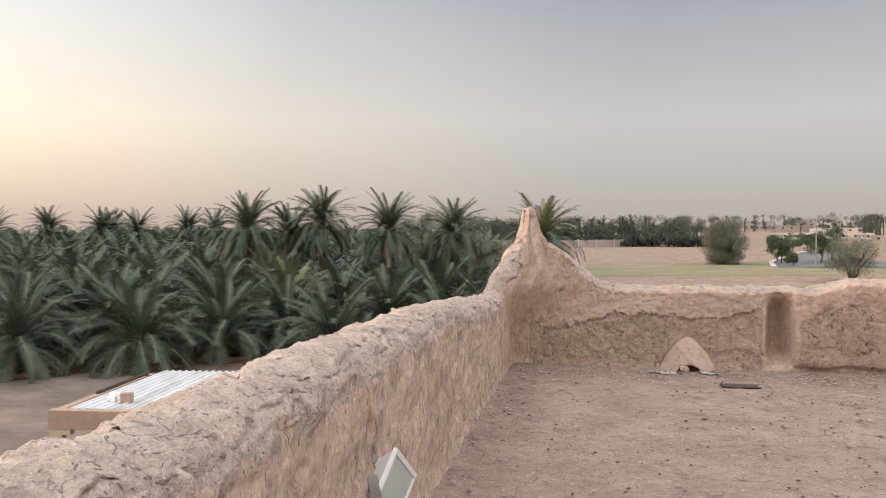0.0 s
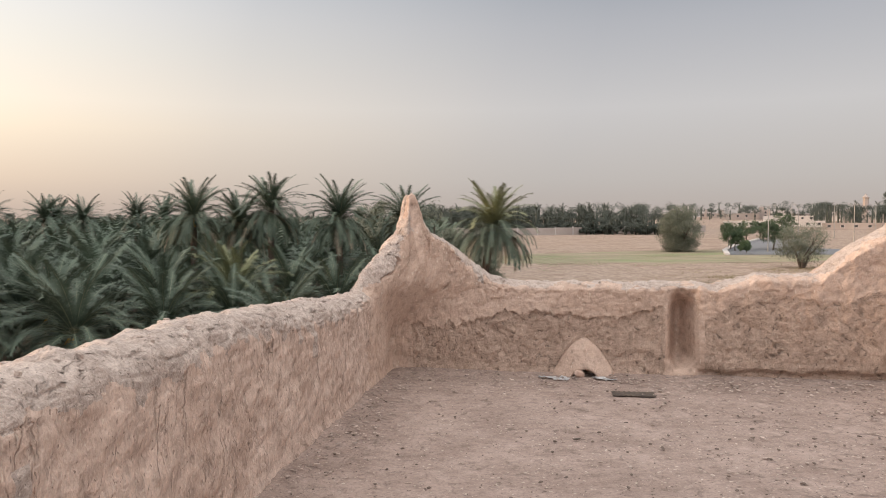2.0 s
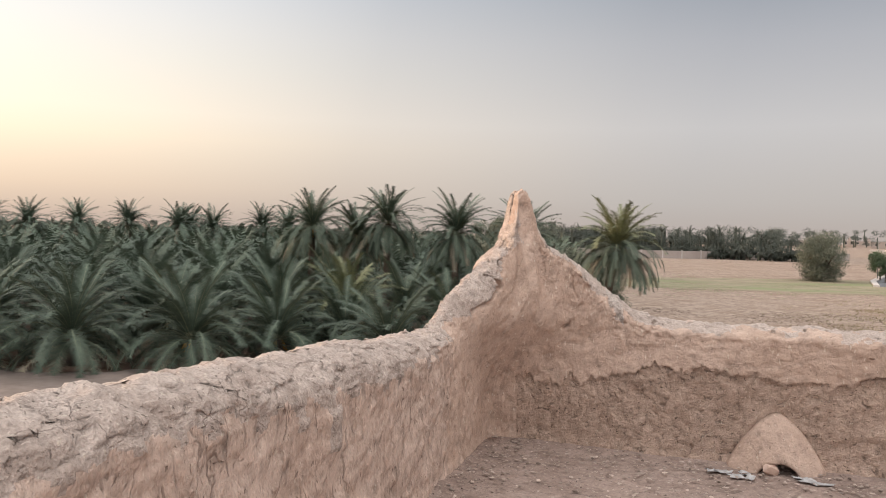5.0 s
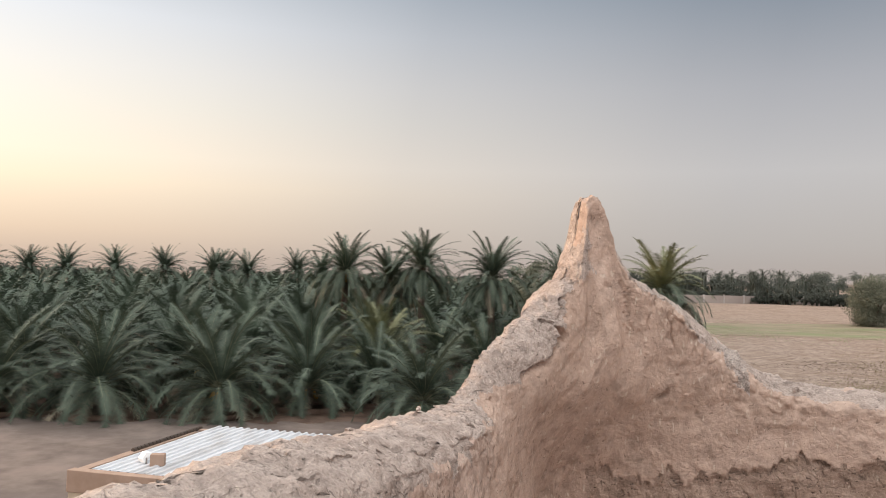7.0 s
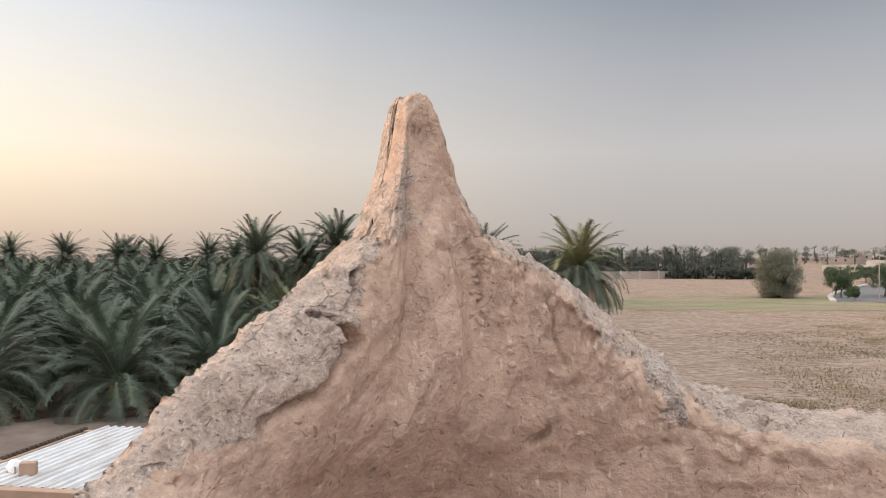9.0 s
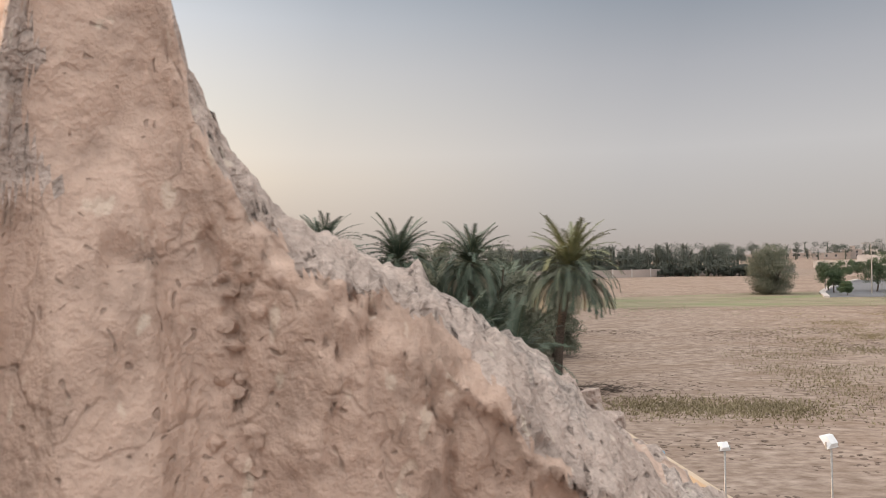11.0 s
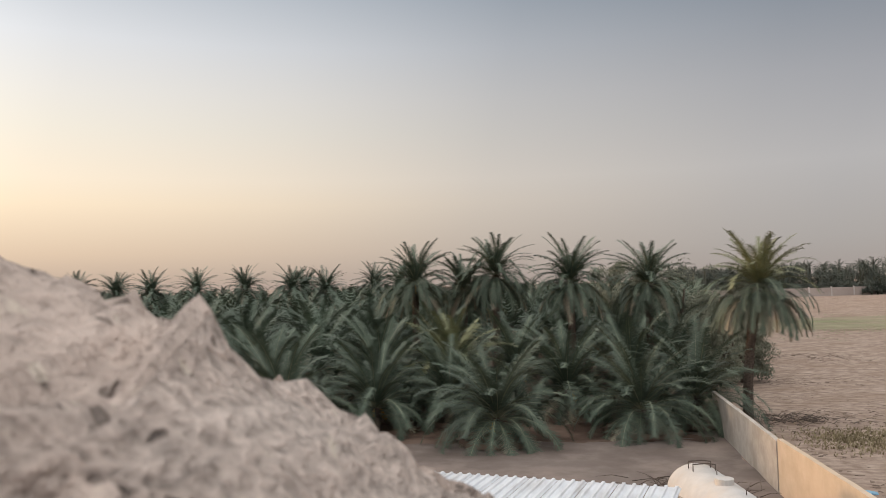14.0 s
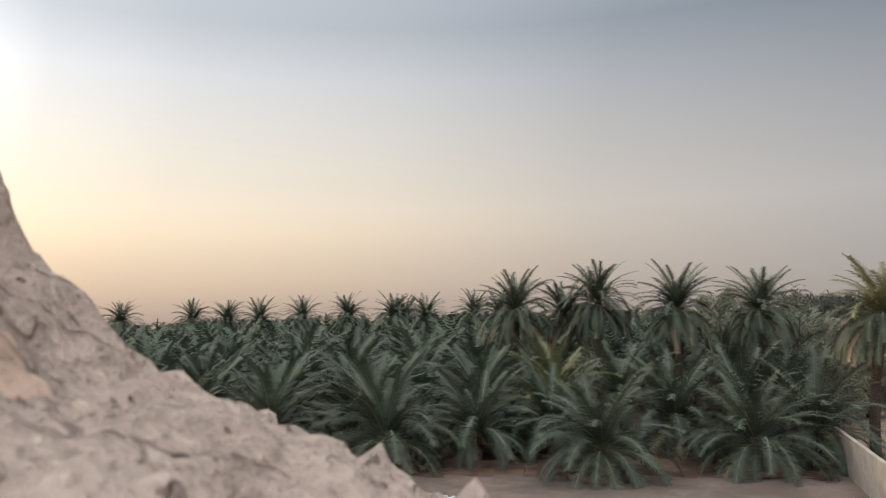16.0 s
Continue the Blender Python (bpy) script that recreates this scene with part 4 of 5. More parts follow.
tagged(pydata("floor_crumbs", crumbs.v, crumbs.f, STONE), "pale mud crumbs and chips scattered over the floor", "rubble", kind="stuff")
dark = Soup()
for i in range(2600):
    u_, v_ = rs.uniform(0.1, 5.6), rs.uniform(0.05, 8.5)
    if i % 2:
        u_ = 5.8 - abs(rs.gauss(0, 1.9))
    r = rs.choice([0.003, 0.004, 0.005, 0.006, 0.010])
    p = protos[i % 6]
    if u_ > 0.1:
        dark.add(p[0], p[1], Matrix.Translation(loc(u_, v_, 0.012 + r * 0.4 + 0.04 * math.exp(-v_ / 0.18) + 0.04 * math.exp(-u_ / 0.18))) @ pose(0, 0, 0, 0, 0, rs.uniform(0, 360)) @ Matrix.Diagonal((r * rs.uniform(0.9, 2.0), r, r * 0.7, 1)))
tagged(pydata("floor_grit", dark.v, dark.f, GRIT), "dark brown grit and small stones strewn over the floor", "gravel", kind="stuff")
scrap = part("charred_scrap", stone_mesh(rs, 0.035, 0.014, 0.008), RUST)
scrap.matrix_world = Matrix.Translation((2.05, 6.05, 0.02)) @ pose(0, 0, 0, 0, 0, 20)
tagged(scrap, "small black charred scrap lying on the earth floor", "scrap")
for i in range(44):
    k = i % 3
    u_, v_ = ((abs(rs.gauss(0, 0.2)) + 0.06, rs.uniform(0.8, 2.3)) if k == 0 else (rs.uniform(2.2, 4.6), rs.uniform(0.12, 0.9)) if k == 1 else (rs.uniform(0.3, 1.6), rs.uniform(0.1, 0.8)))
    r = rs.uniform(0.005, 0.015)
    st = part("mud_chip", stone_mesh(rs, r * 1.7, r, r * 0.4), STONE)
    st.matrix_world = Matrix.Translation(loc(u_, v_, 0.012 + r * 0.35 + 0.04 * math.exp(-v_ / 0.18) + 0.04 * math.exp(-u_ / 0.18))) @ pose(0, 0, 0, 0, 0, rs.uniform(0, 360))
    tagged(st, "pale flat chip of fallen mud plaster", "stone", "fallen plaster chips")


def floodlight(m, label, pole=0.0, scale=1.0, group=""):
    """Rectangular floodlight: shell, glass, visor frame, bracket; on a pole if asked for. Origin at the foot of its bracket."""
    ob = empty("floodlight", m, label, "floodlight", group)
    up = pole
    if pole:
        vs, fs = tube([(0, 0, 0), (0, 0, pole)], [0.03, 0.026], 8)
        pydata("pole", vs, fs, STEEL, ob, smooth=True)
    s = scale
    bm = bmesh.new()
    for sd in (-1, 1):
        add_box(bm, (sd * 0.2 * s - 0.008, -0.02, up), (sd * 0.2 * s + 0.008, 0.02, up + 0.17 * s))
    add_box(bm, (-0.2 * s, -0.02, up), (0.2 * s, 0.02, up + 0.01))
    part("bracket", bm, STEEL, ob)
    tilt = pose(0, 0, up + 0.19 * s, 38, 0, 0)
    bm = bmesh.new()
    add_box(bm, (-0.19 * s, -0.07 * s, -0.15 * s), (0.19 * s, 0.03 * s, 0.15 * s), 0.012 * s)
    for v in bm.verts:
        if v.co.y > 0:
            v.co.x *= 0.7
            v.co.z *= 0.7
    bmesh.ops.transform(bm, matrix=tilt, verts=bm.verts)
    part("shell", bm, PLASTIC, ob)
    bm = bmesh.new()
    for lo, hi in (((-0.2, -0.085, 0.13), (0.2, -0.06, 0.16)), ((-0.2, -0.085, -0.16), (0.2, -0.06, -0.13)), ((-0.2, -0.085, -0.13), (-0.175, -0.06, 0.13)), ((0.175, -0.085, -0.13), (0.2, -0.06, 0.13))):
        add_box(bm, [c * s for c in lo], [c * s for c in hi], 0.003)
    bmesh.ops.transform(bm, matrix=tilt, verts=bm.verts)
    part("frame", bm, PLASTIC, ob)
    bm = box((-0.176 * s, -0.078 * s, -0.131 * s), (0.176 * s, -0.071 * s, 0.131 * s), 0, tilt)
    part("glass", bm, LENS, ob, "pale greenish glass")
    return ob


floodlight(Matrix.Translation(loc(0.235, 5.7, 0.02)) @ pose(0, 0, 0, -26, 36, 74), "white floodlight with greenish glass beside the parapet", 0.40, 0.8)

# ---------------------------------------------------------------- yard
YARD = material("swept_yard", (0.145, 0.115, 0.10), (0.21, 0.174, 0.155), 0.5, 0.98, 0.3, 8.0, (0.27, 0.215, 0.185), 0.25, bump_dist=0.03, spec=0.05)
SOIL = material("grove_soil", (0.08, 0.053, 0.041), (0.155, 0.107, 0.083), 0.6, 0.98, 0.6, 5.0, (0.20, 0.142, 0.112), 0.3, bump_dist=0.05, spec=0.05)


def patch(name, outline, mat, lift, label, cat, n=40):
    """A flat piece of ground with a wavy outline, drawn from its corner points."""
    cx = sum(p[0] for p in outline) / len(outline)
    cy = sum(p[1] for p in outline) / len(outline)
    ring = []
    for (ax, ay), (bx, by) in zip(outline, outline[1:] + outline[:1]):
        for k in range(n):
            t = k / n
            x, y = ax + (bx - ax) * t, ay + (by - ay) * t
            d = 1 + 0.02 * noise.noise((x * 0.35, y * 0.35, 1.0))
            ring.append((cx + (x - cx) * d, cy + (y - cy) * d))
    vs, fs = [], []
    rings = 14
    for j in range(rings + 1):
        t = j / rings
        for x, y in ring:
            px, py = cx + (x - cx) * t, cy + (y - cy) * t
            vs.append((px, py, ground_z(px, py) + 0.03 + (lift - 0.03) * (1 - t ** 10) + 0.03 * fbm((px * 0.5, py * 0.5, 0), 2)))
    m = len(ring)
    for j in range(rings):
        for i in range(m):
            fs.append((j * m + i, j * m + (i + 1) % m, (j + 1) * m + (i + 1) % m, (j + 1) * m + i))
    return tagged(pydata(name, vs, fs, mat, smooth=True), label, cat, kind="structure")


patch("yard", [(-60, 12), (8.0, 12), (6.0, 39.7), (4.6, 54.0), (-70, 60)], YARD, 0.05, "pale swept earth yard below the roof", "ground")
patch("grove_ground", [(-70, 42.5), (-34, 42.8), (-24, 44), (-10, 46.8), (3.6, 51.0), (4.3, 57), (8, 130), (-190, 120), (-150, 52)], SOIL, 0.11, "dark damp soil under the palms", "ground")

# earth rings round the front palms
for x, y, *_ in FRONT[:12]:
    vs, fs = [], []
    rr = random.Random(int(x * 10) + 77)
    N, M = 36, 6
    R0 = rr.uniform(1.7, 2.2)
    for i in range(N):
        a = 2 * math.pi * i / N
        for j in range(M):
            b = math.pi * j / (M - 1)
            r = R0 * (1 + 0.05 * noise.noise((math.cos(a) * 2 + x, math.sin(a) * 2, 0))) + 0.22 * math.cos(b)
            vs.append((x + r * math.cos(a), y + r * math.sin(a), -6.9 + (0.26 + 0.06 * noise.noise((a * 3, x, 0))) * math.sin(b)))
    fs = [(i * M + j, ((i + 1) % N) * M + j, ((i + 1) % N) * M + j + 1, i * M + j + 1) for i in range(N) for j in range(M - 1)]
    tagged(pydata("watering_ring", vs, fs, SOIL, smooth=True), "low earth rim of a watering basin round a palm", "earth ring", "watering rings")


def boundary(name, a, b, z_top, mat, label, pil=()):
    d = (Vector((*b, 0)) - Vector((*a, 0)))
    L = d.length
    m = Matrix.Translation((a[0], a[1], 0)) @ pose(0, 0, 0, 0, 0, math.degrees(math.atan2(d.y, d.x)))
    bm = bmesh.new()
    add_box(bm, (0, -0.1, -7.3), (L, 0.1, z_top))
    bmesh.ops.subdivide_edges(bm, edges=[e for e in bm.edges if abs(e.verts[0].co.x - e.verts[1].co.x) > 1], cuts=60)
    for v in bm.verts:
        if v.co.z > z_top - 0.01:
            v.co.z += 0.03 * noise.noise((v.co.x * 0.8, 1.0, 5.0)) + 0.015 * noise.noise((v.co.x * 4, 1, 5))
    bmesh.ops.transform(bm, matrix=m, verts=bm.verts)
    w = tagged(part(name, bm, mat), label, "wall", kind="structure")
    for p in pil:
        part("pilaster", box((p, -0.02, -7.2), (p + 0.28, 0.13, z_top - 0.02), 0.01, m), CREAM, w)
    return w


boundary("wall_boundary_far", (4.35, 55.4), (5.82, 41.2), -4.95, CONCRETE, "grey rendered boundary wall running to the palms", (7.0, 13.9))
boundary("wall_boundary_near", (5.84, 41.0), (10.6, 9.5), -4.84, CREAM, "cream rendered boundary wall beside the yard")

# ---------------------------------------------------------------- open shed with a white sheet roof
A0, B0 = Vector((-12.35, 25.1, 0)), Vector((-11.5, 31.3, 0))
ROOF_DIR = (Vector((1.5, 30.2, 0)) - B0).normalized()
DEPTH = (B0 - A0).length
BACK = (B0 - A0).normalized()
shed = empty("shed", Matrix.Identity(4), "open shed with white ribbed sheet roof and brown edge beam", "shed")
WID = 0.84
for i in range(16):
    x0, x1 = i * WID + 0.012, (i + 1) * WID - 0.012
    prof = [(x0, 0.0)]
    for r in range(3):
        c = x0 + (r + 0.5) * WID / 3
        prof += [(c - 0.06, 0.0), (c - 0.035, 0.05), (c + 0.035, 0.05), (c + 0.06, 0.0)]
    prof.append((x1, 0.0))
    vs, fs = [], []
    for y, dz in ((-0.1, 0), (DEPTH * 0.5, 0.05), (DEPTH + 0.05, 0.1)):
        for top in (0, -0.012):
            for a, h in prof:
                p = A0 + ROOF_DIR * a + BACK * y
                vs.append((p.x, p.y, -4.28 + h + dz + top))
    k = len(prof)
    for s_ in range(2):
        o0, o1 = s_ * 2 * k, (s_ + 1) * 2 * k
        for j in range(k - 1):
            fs.append((o0 + j, o0 + j + 1, o1 + j + 1, o1 + j))
            fs.append((o0 + k + j, o1 + k + j, o1 + k + j + 1, o0 + k + j + 1))
    for o in (0, 4 * k):
        for j in range(k - 1):
            fs.append((o + j, o + k + j, o + k + j + 1, o + j + 1))
    pydata("roof_panel", vs, fs, WHITE_SHEET, shed)
ang = math.degrees(math.atan2(ROOF_DIR.y, ROOF_DIR.x))
SM = Matrix.Translation(A0) @ pose(0, 0, 0, 0, 0, ang)
part("front_beam", box((-0.45, -0.42, -4.86), (13.6, -0.12, -4.24), 0.02, SM), BEAM, shed, "brown painted front beam")
part("back_beam", box((-0.2, DEPTH - 0.3, -4.6), (13.5, DEPTH - 0.1, -4.26), 0.02, SM), BEAM, shed)
part("side_beam", box((-0.45, -0.12, -4.6), (-0.12, DEPTH - 0.5, -4.29), 0.02, SM), BEAM, shed)
for k in range(4):
    part("post", box((-0.4 + k * 4.5, -0.4, -7.05), (0.02 + k * 4.5, -0.14, -4.86), 0.015, SM), CREAM, shed)
    part("post", box((0.0 + k * 4.4, DEPTH - 0.28, -7.05), (0.22 + k * 4.4, DEPTH - 0.12, -4.6), 0.015, SM), CREAM, shed)
part("corbel", box((0.0, -0.4, -5.05), (0.3, -0.14, -4.86), 0.01, SM), CREAM, shed)
part("corbel", box((4.1, -0.4, -5.05), (4.9, -0.14, -4.86), 0.01, SM), CREAM, shed)
eave = Soup()
for i in range(20):
    eave.add(*tube([(SM @ Vector((-0.28, 2.3 + i * 0.2, -4.25))), (SM @ Vector((-0.28, 2.45 + i * 0.2, -4.25)))], [0.07, 0.07], 7))
pydata("edge_cap", eave.v, eave.f, RUST, shed, "dark ribbed edge capping")
straw = Soup()
for i in range(420):
    y = rs.uniform(0.0, DEPTH)
    p = SM @ Vector((13.45 + rs.uniform(-0.05, 0.12), y, -4.3 + rs.uniform(-0.1, 0.04)))
    q = p + Vector((rs.uniform(0.02, 0.3), rs.uniform(-0.12, 0.12), rs.uniform(-0.5, -0.1)))
    straw.add(*tube([p, q], [0.014, 0.006], 3, False))
pydata("straw_edge", straw.v, straw.f, FROND_DRY, shed, "ragged dry palm thatch edge")
floodlight(SM @ Matrix.Translation((0.95, 1.05, -4.26)) @ pose(0, 0, 0, 0, 0, 150), "small white floodlight standing on the shed roof", 0.0, 1.1)
bx = part("junction_box", box((-0.2, -0.12, 0), (0.2, 0.12, 0.34), 0.02), BEAM)
bx.matrix_world = SM @ Matrix.Translation((1.55, 0.9, -4.26)) @ pose(0, 0, 0, 0, 0, 20)
tagged(bx, "brown metal switch box standing on the shed roof", "switch box")

# ---------------------------------------------------------------- water tank
T0, T1 = Vector((2.35, 35.2, 0)), Vector((3.95, 29.4, 0))
tdir = T1 - T0
TL = tdir.length
TM = Matrix.Translation((T0.x, T0.y, -5.46)) @ pose(0, 0, 0, 0, 0, math.degrees(math.atan2(tdir.y, tdir.x)))
tank = empty("water_tank", TM, "large white cylindrical steel tank lying beside the boundary wall", "tank")
prof = [(0.0, 0.02), (0.0, 0.35), (0.04, 0.7), (0.16, 0.9), (0.32, 0.95), (TL - 0.06, 0.95), (TL, 0.925), (TL, 0.86), (TL - 0.03, 0.82), (TL - 0.03, 0.02)]
vs, fs = [], []
N = 40
for x, r in prof:
    for k in range(N):
        a = 2 * math.pi * k / N
        vs.append((x, r * 1.02 * math.cos(a), r * 0.97 * math.sin(a)))
for i in range(len(prof) - 1):
    for k in range(N):
        fs.append((i * N + k, (i + 1) * N + k, (i + 1) * N + (k + 1) % N, i * N + (k + 1) % N))
fs += [tuple(range(N)), tuple(range((len(prof) - 1) * N, len(prof) * N))[::-1]]
pydata("shell", vs, fs, TANK, tank, smooth=True)
hx = 2.95
for nm, r0, r1, z0, z1, mt in (("hatch_collar", 0.27, 0.27, 0.85, 1.07, TANK), ("hatch_lid", 0.24, 0.22, 1.03, 1.055, STEEL)):
    vs, fs = tube([(hx, 0, z0), (hx, 0, z1)], [r0, r1], 20)
    pydata(nm, vs, fs, mt, tank)
for x in (0.75, 1.2):
    vs, fs = tube([(x, -0.35, 0.86), (x, -0.35, 1.08), (x, 0.1, 1.1), (x, 0.35, 1.06), (x, 0.35, 0.86)], [0.02] * 5, 6)
    pydata("grab_rail", vs, fs, RUST, tank)
for x in (1.9, 4.2, 4.9):
    vs, fs = tube([(x, 0.15, 0.88), (x, 0.15, 1.02), (x + 0.05, 0.15, 1.06)], [0.015] * 3, 6)
    pydata("lug", vs, fs, RUST, tank)
for x in (0.9, TL - 1.2):
    part("cradle", box((x, -0.8, -1.5), (x + 0.25, 0.8, -0.55), 0.02), RUST, tank, "rusty steel cradle")
part("step_frame", box((0.3, -1.25, -1.0), (1.5, -0.9, -0.9), 0.02), STEEL, tank)

for i, (x, y) in enumerate([(7.6, 27.8), (10.1, 27.4)]):
    floodlight(pose(x, y, -7.0, 0, 0, 195 + 20 * i), "white floodlight on a thin steel pole in the field", 3.45 + 0.15 * i, 0.75 + 0.4 * i, "pole floodlights")

# pipes, sticks and brushwood along the wall
for n_, (cx, cy, cnt, sx, sy) in enumerate([(9.2, 57.5, 90, 2.6, 1.6), (4.3, 39.0, 40, 0.7, 3.2), (1.2, 41.0, 26, 1.8, 1.0), (5.2, 34.5, 26, 0.4, 2.5)]):
    sp = Soup()
    for i in range(cnt):
        p = Vector((cx + rs.gauss(0, sx * 0.5), cy + rs.gauss(0, sy * 0.5), -6.93 + abs(rs.gauss(0, 0.09))))
        a, L = rs.uniform(0, math.pi), rs.uniform(0.5, 1.7)
        q = p + Vector((math.cos(a) * L, math.sin(a) * L, rs.uniform(-0.03, 0.15)))
        sp.add(*tube([p, p.lerp(q, 0.5) + Vector((0, 0, rs.uniform(0, 0.12))), q], [0.022, 0.016, 0.008], 4))
    tagged(pydata("brushwood", sp.v, sp.f, TRUNK), "heap of dry sticks and cut palm ribs on the ground", "brushwood", kind="stuff")
tagged(part("blue_sheet", stone_mesh(rs, 0.45, 0.3, 0.08), BLUE), "small crumpled blue plastic sheet on the field", "litter").location = (9.0, 41.7, -6.95)
vs, fs = tube([(5.3, 34.0, -6.85), (5.6, 32.0, -6.5), (5.9, 30.6, -5.9), (6.1, 30.2, -5.2)], [0.09, 0.09, 0.1, 0.1], 8)
tagged(pydata("hose", vs, fs, RUST, smooth=True), "thick dark hose lying between tank and wall", "hose")

# ---------------------------------------------------------------- field: grass, tufts, tracks
def grass(name, places, label, mat, hgt=0.25, seed=3):
    rn = random.Random(seed)
    vs, fs = [], []
    for x, y, n in places:
        for _ in range(n):
            a = rn.uniform(0, 6.28)
            px, py = x + rn.gauss(0, 1.1), y + rn.gauss(0, 1.1)
            h = hgt * rn.uniform(0.5, 1.3)
            w = 0.02 + 0.04 * rn.random()
            z = ground_z(px, py)
            o = len(vs)
            vs += [(px - math.cos(a) * w, py - math.sin(a) * w, z), (px + math.cos(a) * w, py + math.sin(a) * w, z), (px + rn.uniform(-0.15, 0.15), py + rn.uniform(-0.15, 0.15), z + h)]
            fs.append((o, o + 1, o + 2))
    return tagged(pydata(name, vs, fs, mat), label, "grass", kind="stuff")


def scatter(ax, ay, bx, by, half, count, rn, thin=0.25):
    out = []
    for _ in range(count):
        t = rn.random()
        x, y = ax + (bx - ax) * t, ay + (by - ay) * t + rn.gauss(0, half)
        if fbm((x * 0.09, y * 0.16, 3), 3) > -thin:
            out.append((x, y, 14))
    return out


rf = random.Random(44)
CLOD = material("dry_clod", (0.165, 0.12, 0.095), (0.30, 0.23, 0.19), 2.0, 0.98, 0.3, 20.0, vary=0.4, spec=0.05)
GRASS = material("field_grass", (0.185, 0.205, 0.115), (0.275, 0.285, 0.175), 0.3, 0.95, 0.0, vary=0.3)
DRYGRASS = material("dry_grass", (0.23, 0.19, 0.115), (0.33, 0.275, 0.17), 0.3, 0.95, 0.0, vary=0.3)
patch("grass_strip", [(14, 126), (60, 122), (80, 128), (84, 150), (60, 158), (18, 146)], STUBBLE, 0.06, "thin green and dry grassy strip across the field", "ground")
grass("field_grass", scatter(12, 134, 80, 138, 8.5, 1500, rf), "short green grass in a strip across the field", GRASS, 0.15)
grass("dry_grass", scatter(22, 60, 44, 92, 8, 900, rf, 0.1) + scatter(9.5, 52.6, 20, 51.5, 1.3, 420, rf, 0.5) + scatter(10, 240, 120, 240, 30, 500, rf, 0.0) + scatter(40, 100, 80, 118, 4, 400, rf, 0.0), "dry yellowish tufts on the bare field", DRYGRASS, 0.16, 9)
clods = Soup()
for i in range(9000):
    x, y = rf.uniform(5, 40), rf.uniform(15, 95)
    if x < 11.5 - 0.12 * y + 1.5:
        continue
    if fbm((x * 0.12, y * 0.2, 8), 3) < -0.1:
        continue
    r = rf.uniform(0.03, 0.11)
    p = protos[i % 6]
    clods.add(p[0], p[1], Matrix.Translation((x, y, ground_z(x, y) + 0.01)) @ pose(0, 0, 0, 0, 0, rf.uniform(0, 360)) @ Matrix.Diagonal((r * 1.9, r, r * 0.28, 1)))
tagged(pydata("field_clods", clods.v, clods.f, CLOD), "flat dry clods and dung scattered over the field", "clods", kind="stuff")


# ---------------------------------------------------------------- leafy trees
def leaves(sp, centre_, rad, count, size, rn, squash=1.0):
    for _ in range(count):
        d = Vector((rn.gauss(0, 1), rn.gauss(0, 1), rn.gauss(0, 1))).normalized() * rad * rn.uniform(0.35, 1.0)
        d.z *= squash
        p = centre_ + d
        a = Vector((rn.gauss(0, 1), rn.gauss(0, 1), rn.gauss(0, 1) + 0.4)).normalized() * size * rn.uniform(0.6, 1.4)
        b = a.orthogonal().normalized() * size * 0.38
        o = len(sp.v)
        sp.v += [p - b, p + b, p + a]
        sp.f.append((o, o + 1, o + 2))


def leafy_tree(name, x, y, hgt, wid, seed, mat, label, cat, clumps=40, per=60, size=0.35, stems=4, low=0.15, group="", dark=TRUNK):
    rn = random.Random(seed)
    ob = empty(name, pose(x, y, ground_z(x, y)), label, cat, group)
    for k in range(stems):
        a = rn.uniform(0, 6.28)
        pts = [Vector((0.15 * math.cos(a), 0.15 * math.sin(a), -0.2))]
        for j in range(1, 5):
            t = j / 4
            pts.append(Vector((math.cos(a) * wid * 0.28 * t ** 1.3 + rn.gauss(0, 0.05 * wid), math.sin(a) * wid * 0.28 * t ** 1.3, hgt * 0.75 * t)))
        vs, fs = tube(pts, [0.03 * hgt * (1 - 0.8 * j / 4) for j in range(5)], 6, True, 0.2, seed + k)
        pydata("stem" if stems > 1 else "trunk", vs, fs, dark, ob)
    sp = Soup()
    for k in range(clumps):
        a, q = rn.uniform(0, 6.28), rn.random() ** 0.6
        zt = rn.uniform(low, 0.95)
        prof = math.sqrt(max(0.05, 1 - ((zt - 0.5) / 0.55) ** 2))
        c = Vector((math.cos(a) * wid * 0.5 * q * prof * 0.85, math.sin(a) * wid * 0.5 * q * prof * 0.85, hgt * zt * rn.uniform(0.9, 1.04)))
        leaves(sp, c, wid * rn.uniform(0.10, 0.19), per, size, rn, 0.85)
    pydata("crown", sp.v, sp.f, mat, ob)
    return ob


leafy_tree("tamarisk", 55.1, 151.5, 8.4, 9.6, 1, LEAF, "large round grey-green tamarisk standing alone in the field", "tree", 120, 330, 0.2, 7, 0.08)
for i, (x, y, h, w) in enumerate([(1.8, 79.0, 10.2, 9.0), (6.0, 80.0, 7.6, 6.5), (5.2, 70.0, 6.2, 6.0), (-2.5, 82.0, 10.5, 7.0), (8.5, 92, 7.5, 7), (8.0, 75, 5.0, 5.0), (-22, 108, 9.5, 3.0)]):
    leafy_tree("tamarisk", x, y, h, w, 20 + i, LEAF, "feathery grey-green tamarisk at the edge of the grove", "tree", 70, 190, 0.16, 4, 0.12, "tamarisks behind the grove")
